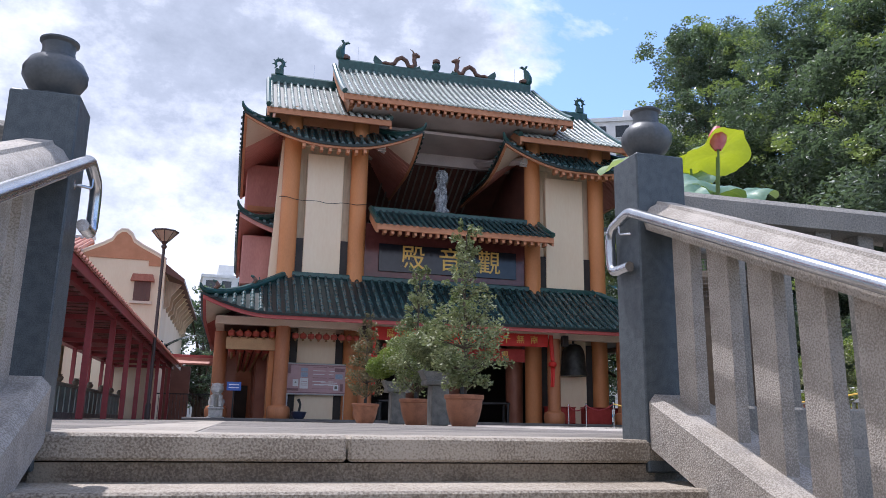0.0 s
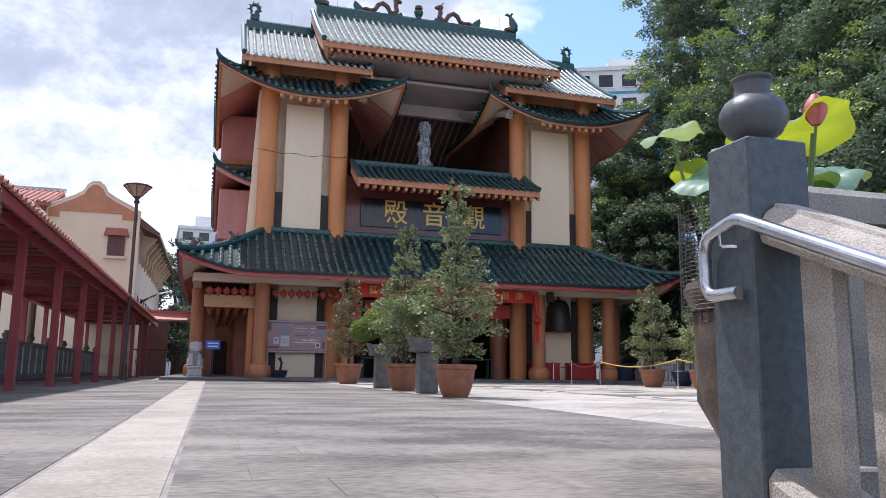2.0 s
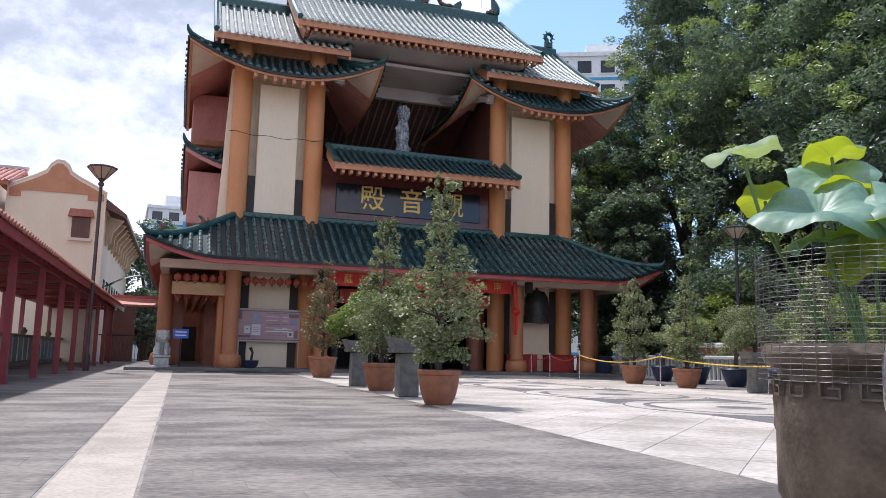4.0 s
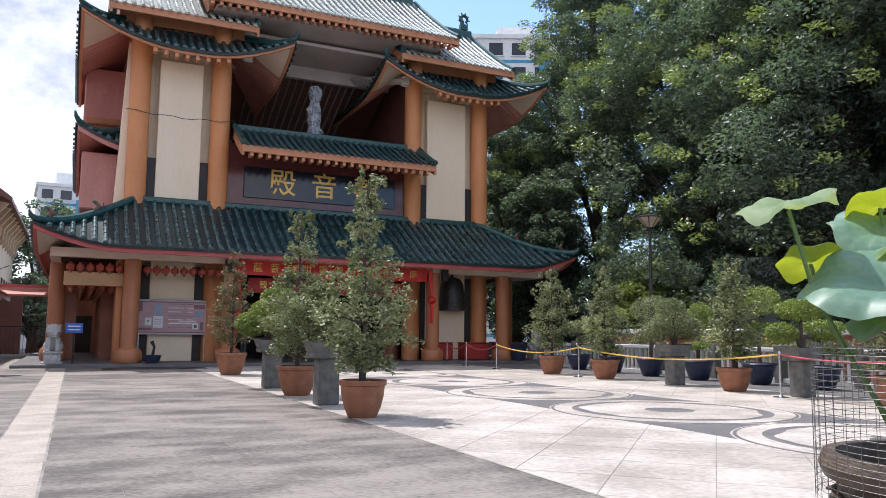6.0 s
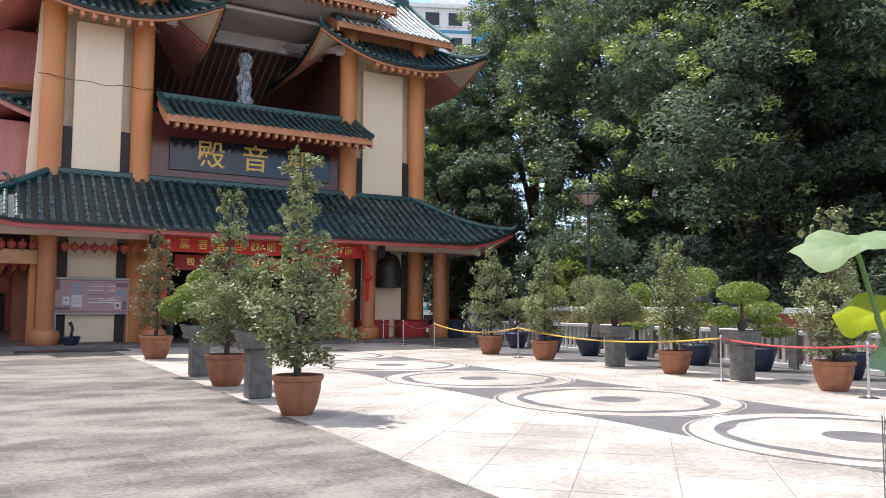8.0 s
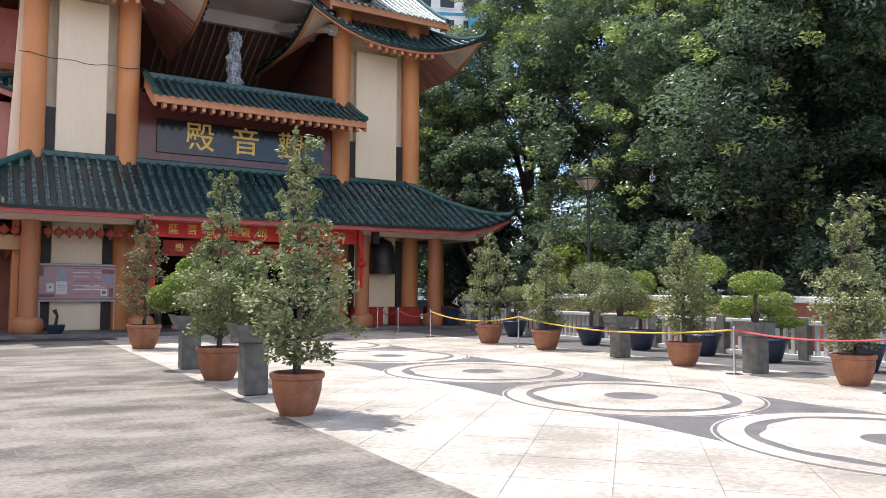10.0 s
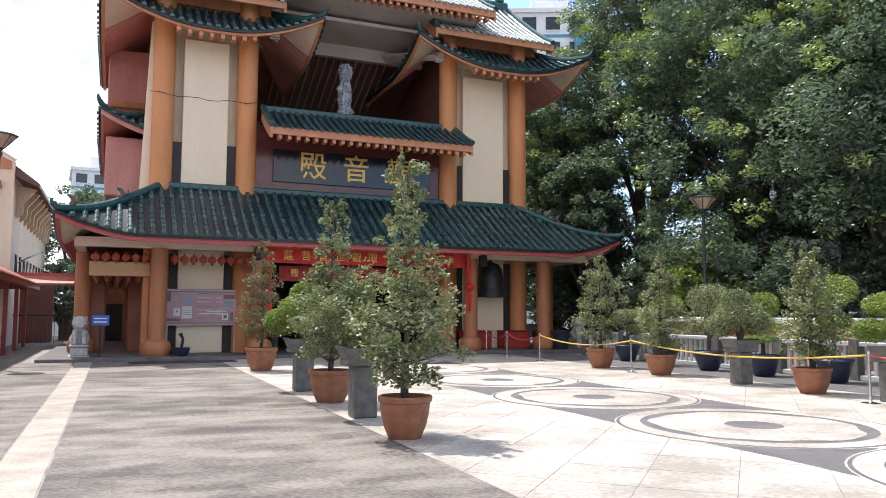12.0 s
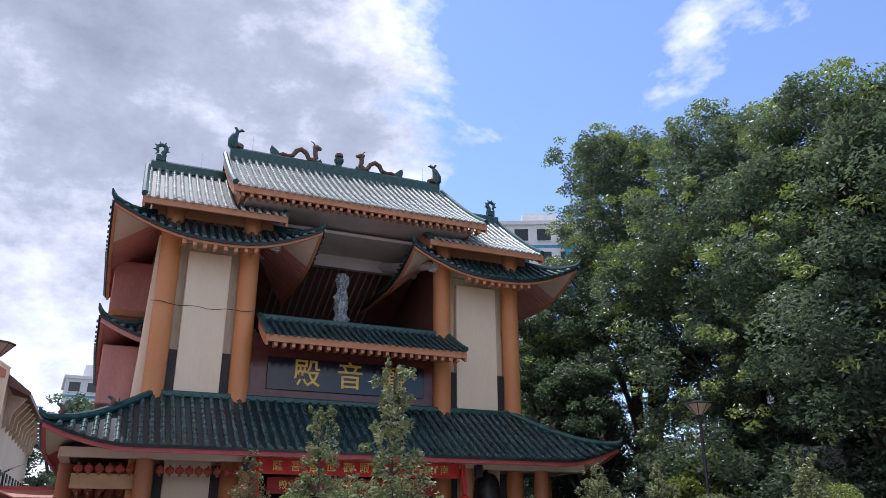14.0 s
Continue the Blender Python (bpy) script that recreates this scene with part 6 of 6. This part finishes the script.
for k in range(10):
    y = HY + 1.2 + 1.9 * k
    part("bracket", G().prism([(HX1, HZ - 2.2), (HX1 + 0.3, HZ - 2.0), (HX1 + 0.35, HZ - 1.4), (HX1 + 0.9, HZ - 0.7), (HX1, HZ - 0.5)], "y", y, y + 0.3), M_CREAM2, house)
    part("side_window", G().box(HX1 - 0.02, y + 0.6, 3.0, HX1 + 0.04, y + 1.4, 4.6), M_GLASS, house)
annex = thing("clay_roof_annex", "low annex with a clay tile roof behind the walkway", "building", 0, 0, 0)
part("wall", G().box(-17, 41.0, -0.5, -11.9, 60, 9.2), M_CREAM, annex)
part("parapet", G().prism([(-17.0, 11.6), (-15.6, 11.2), (-14.6, 10.3), (-12.0, 9.2), (-11.9, 9.0), (-17, 9.0)], "y", 40.6, 41.0), M_CREAM, annex, "stepped white gable parapet")
part("roof", G().prism([(41.2, 9.1), (45.5, 10.6), (50, 9.1), (50, 9.3), (45.5, 10.8), (41.2, 9.3)], "x", -17, -11.3), M_REDROOF, annex, "clay tile roof")
me = row_mesh("roof_rib", [(0, 41.15 + 4.35 * j / 9, 9.3 + 1.5 * j / 9) for j in range(10)], (1, 0, 0), 0.09, M_REDROOF)
for k in range(18):
    part("roof_rib", me, None, annex).location = (-16.9 + 0.32 * k, 0, 0)
part("ridge", G().box(-17, 45.35, 10.75, -11.2, 45.65, 11.0, 0.04), M_GREYW, annex)
low = thing("canopy_roof", "dark glazed canopy roof over the passage end", "canopy", 0, 0, 0)
part("sheet", G().grid(lambda a, b: (-6.3 + 2.75 * a, 40 + 3 * b, 3.45 + 1.15 * math.sin(math.pi * (0.12 + 0.55 * a)) + 0.25 * b), 16, 4), M_GLASS, low)
part("edge_beam", G().box(-6.4, 39.9, 3.25, -3.4, 40.1, 3.5), M_RED, low)
part("tile_edge", G().prism([(39.2, 2.9), (40, 3.3), (40, 3.4), (39.2, 3.0)], "x", -6.4, -3.4), M_REDROOF, low)
gate = thing("metal_gate", "dark metal gate at the passage end", "gate", 0, 44, 0)
for k in range(20):
    part("bar", G().tube([(-7.3 + 0.2 * k, 0, 0), (-7.3 + 0.2 * k, 0, 1.5)], 0.015, 5), M_BLACK, gate)
part("top_rail", G().box(-7.4, -0.03, 1.45, -3.4, 0.03, 1.52), M_BLACK, gate)
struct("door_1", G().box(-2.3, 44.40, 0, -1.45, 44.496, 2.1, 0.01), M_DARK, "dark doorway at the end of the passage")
# Added backdrop, coloured dark for the dimness at the passage's far end.
struct("rear_dark_backdrop", G().box(-3.6, 44.5, -0.5, 18, 44.8, 4.2), M_COLR, "added dark red wall standing in for the dim passage depth")
# Added dark box in place of the dim area beyond the walkway.
struct("passage_end_dark", G().box(-8.2, 47.0, -0.5, -5.0, 47.3, 3.3), M_BROWN, "added brown wall standing in for the dim space past the walkway")
struct("boundary_wall_north", G().box(-60, 90, -2, 60, 90.4, 2.5), M_GREYW, "pale boundary wall behind the temple")
struct("boundary_wall_south", G().box(-40, -30, -2, 40, -29.6, 3.5), M_GREYW, "pale boundary wall across the road")


# ---- paving ----
floor = struct("floor_plaza", G().box(-9.3, -1.715, -0.04, 15.4, 27.3, -0.004), M_JOINT, "jointed stone paving of the plaza")


def rect_tiles(x0, x1, y0, y1, w, d, material, stagger, near, name="tile"):
    """Slabs in running bond; the near ones are parts, the rest one joined mesh."""
    rest = G()
    cache = {}
    j, y = 0, y0
    while y < y1 - 0.01:
        yb = min(y + d, y1)
        x = x0 - (stagger * (j % 3) * w if stagger else 0)
        while x < x1 - 0.01:
            a, b = max(x, x0), min(x + w, x1)
            if b - a > 0.03:
                g = 0.0016
                if near(a, y):
                    key = (round(b - a, 3), round(yb - y, 3))
                    if key not in cache:
                        cache[key] = G().box(g, g, -0.03, key[0] - g, key[1] - g, 0.0, 0.0015).mesh(name, material, 0)
                    part(name, cache[key], None, floor).location = (a, y, 0.0003 * math.sin(7 * a + 3 * y))
                else:
                    rest.box(a + g, y + g, -0.03, b - g, yb - g, 0.0)
            x += w
        y, j = yb, j + 1
    tagged(part("slab_field", rest, material, floor, "stone paving slabs", 0), kind="stuff")


def diamond_field(x0, x1, y0, y1, s, material):
    """Square slabs laid on the diagonal."""
    g, h = G(), s / math.sqrt(2)
    pcs = []
    i = 0
    y = y0 - h
    while y < y1 + h:
        x = x0 - h + (h if i % 2 else 0)
        while x < x1 + h:
            poly = [(x - h + 0.007, y), (x, y - h + 0.007), (x + h - 0.007, y), (x, y + h - 0.007)]
            for ax, lim, sg in ((0, x0, 1), (0, x1, -1), (1, y0, 1), (1, y1, -1)):
                outp = []
                for k in range(len(poly)):
                    p, q = poly[k], poly[(k + 1) % len(poly)]
                    ip, iq = sg * (p[ax] - lim) >= 0, sg * (q[ax] - lim) >= 0
                    if ip:
                        outp.append(p)
                    if ip != iq:
                        f = (lim - p[ax]) / (q[ax] - p[ax])
                        outp.append((p[0] + f * (q[0] - p[0]), p[1] + f * (q[1] - p[1])))
                poly = outp
                if not poly:
                    break
            if len(poly) > 2:
                pcs.append((x, y, poly))
            x += 2 * h
        y += h
        i += 1
    pcs.sort(key=lambda c: math.hypot(c[0] - 3.0, c[1] - 4.0))
    for k, (x, y, poly) in enumerate(pcs):
        if k < 220:
            part("slab", G().prism([(a - x, b - y) for a, b in poly], "z", -0.03, 0.0), material, floor, smooth=0).location = (x, y, 0)
        else:
            g.prism(poly, "z", -0.03, 0.0)
    tagged(part("slab_field", g, material, floor, "diagonal pale paving slabs", 0), kind="stuff")


DX = 1.52
rect_tiles(-9.3, -3.02, -1.71, 27.3, 0.9, 0.45, M_FLDARK, 0.333, lambda x, y: y < 4 and x > -6)
rect_tiles(-3.0, -2.5, -1.71, 27.3, 0.6, 0.6, M_STRIP, 0, lambda x, y: True)
rect_tiles(-2.48, DX, -1.71, 27.3, 0.9, 0.45, M_FLDARK, 0.333, lambda x, y: True)
diamond_field(DX + 0.01, 12.75, -1.71, 27.3, 0.9, M_FLLIGHT)
rect_tiles(12.77, 15.4, -1.71, 27.3, 0.9, 0.45, M_INLAY, 0.333, lambda x, y: False)


# inlaid medallions down the middle of the pale field
def annulus(r0, r1, z0, z1, cx=0, cy=0, seg=64, wave=0.0, ph=0.0):
    g, vs = G(), []
    for i in range(seg):
        a = 2 * math.pi * i / seg
        k = 1 + wave * (math.sin(5 * a + ph) + 0.6 * math.sin(11 * a))
        for r in (r0, r1 * k):
            for z in (z0, z1):
                vs.append((cx + r * math.cos(a), cy + r * math.sin(a), z))
    fs = []
    for i in range(seg):
        p, q = 4 * i, 4 * ((i + 1) % seg)
        fs += [(p + 1, p + 3, q + 3, q + 1), (p + 2, q + 2, q + 3, p + 3), (p, p + 1, q + 1, q), (p, q, q + 2, p + 2)]
    return g.add(vs, fs)


MX = 7.0
for k in range(7):
    cy = -0.4 + 4.2 * k
    inl = tagged(part("paving_medallion", annulus(0.0, 2.02, -0.02, 0.002), M_INLAY, None, "round dark and pale inlaid stone medallion in the paving", 0), category="paving inlay", group="paving medallions", kind="structure")
    inl.location = (MX, cy, 0)
    part("outer_ring", annulus(1.66, 1.97, 0.0, 0.005), M_FLLIGHT, inl, smooth=0)
    part("pale_field", annulus(0.42, 1.48, 0.0, 0.005, wave=0.03, ph=k), M_FLLIGHT, inl, smooth=0)
    for s in (-1, 1):                  # dark spandrels between the rounds
        n = 8
        poly = [(s * 0.05, 2.1)] + [(s * 2.05 * math.sin(radians(a)), 2.05 * math.cos(radians(a))) for a in [6 + 8 * i for i in range(n)]] + [(s * 1.75, 2.1)]
        part("spandrel", G().prism(poly, "z", -0.01, 0.0015), M_INLAY, inl, smooth=0)
        part("spandrel", G().prism([(x, -y) for x, y in poly], "z", -0.01, 0.0015), M_INLAY, inl, smooth=0)
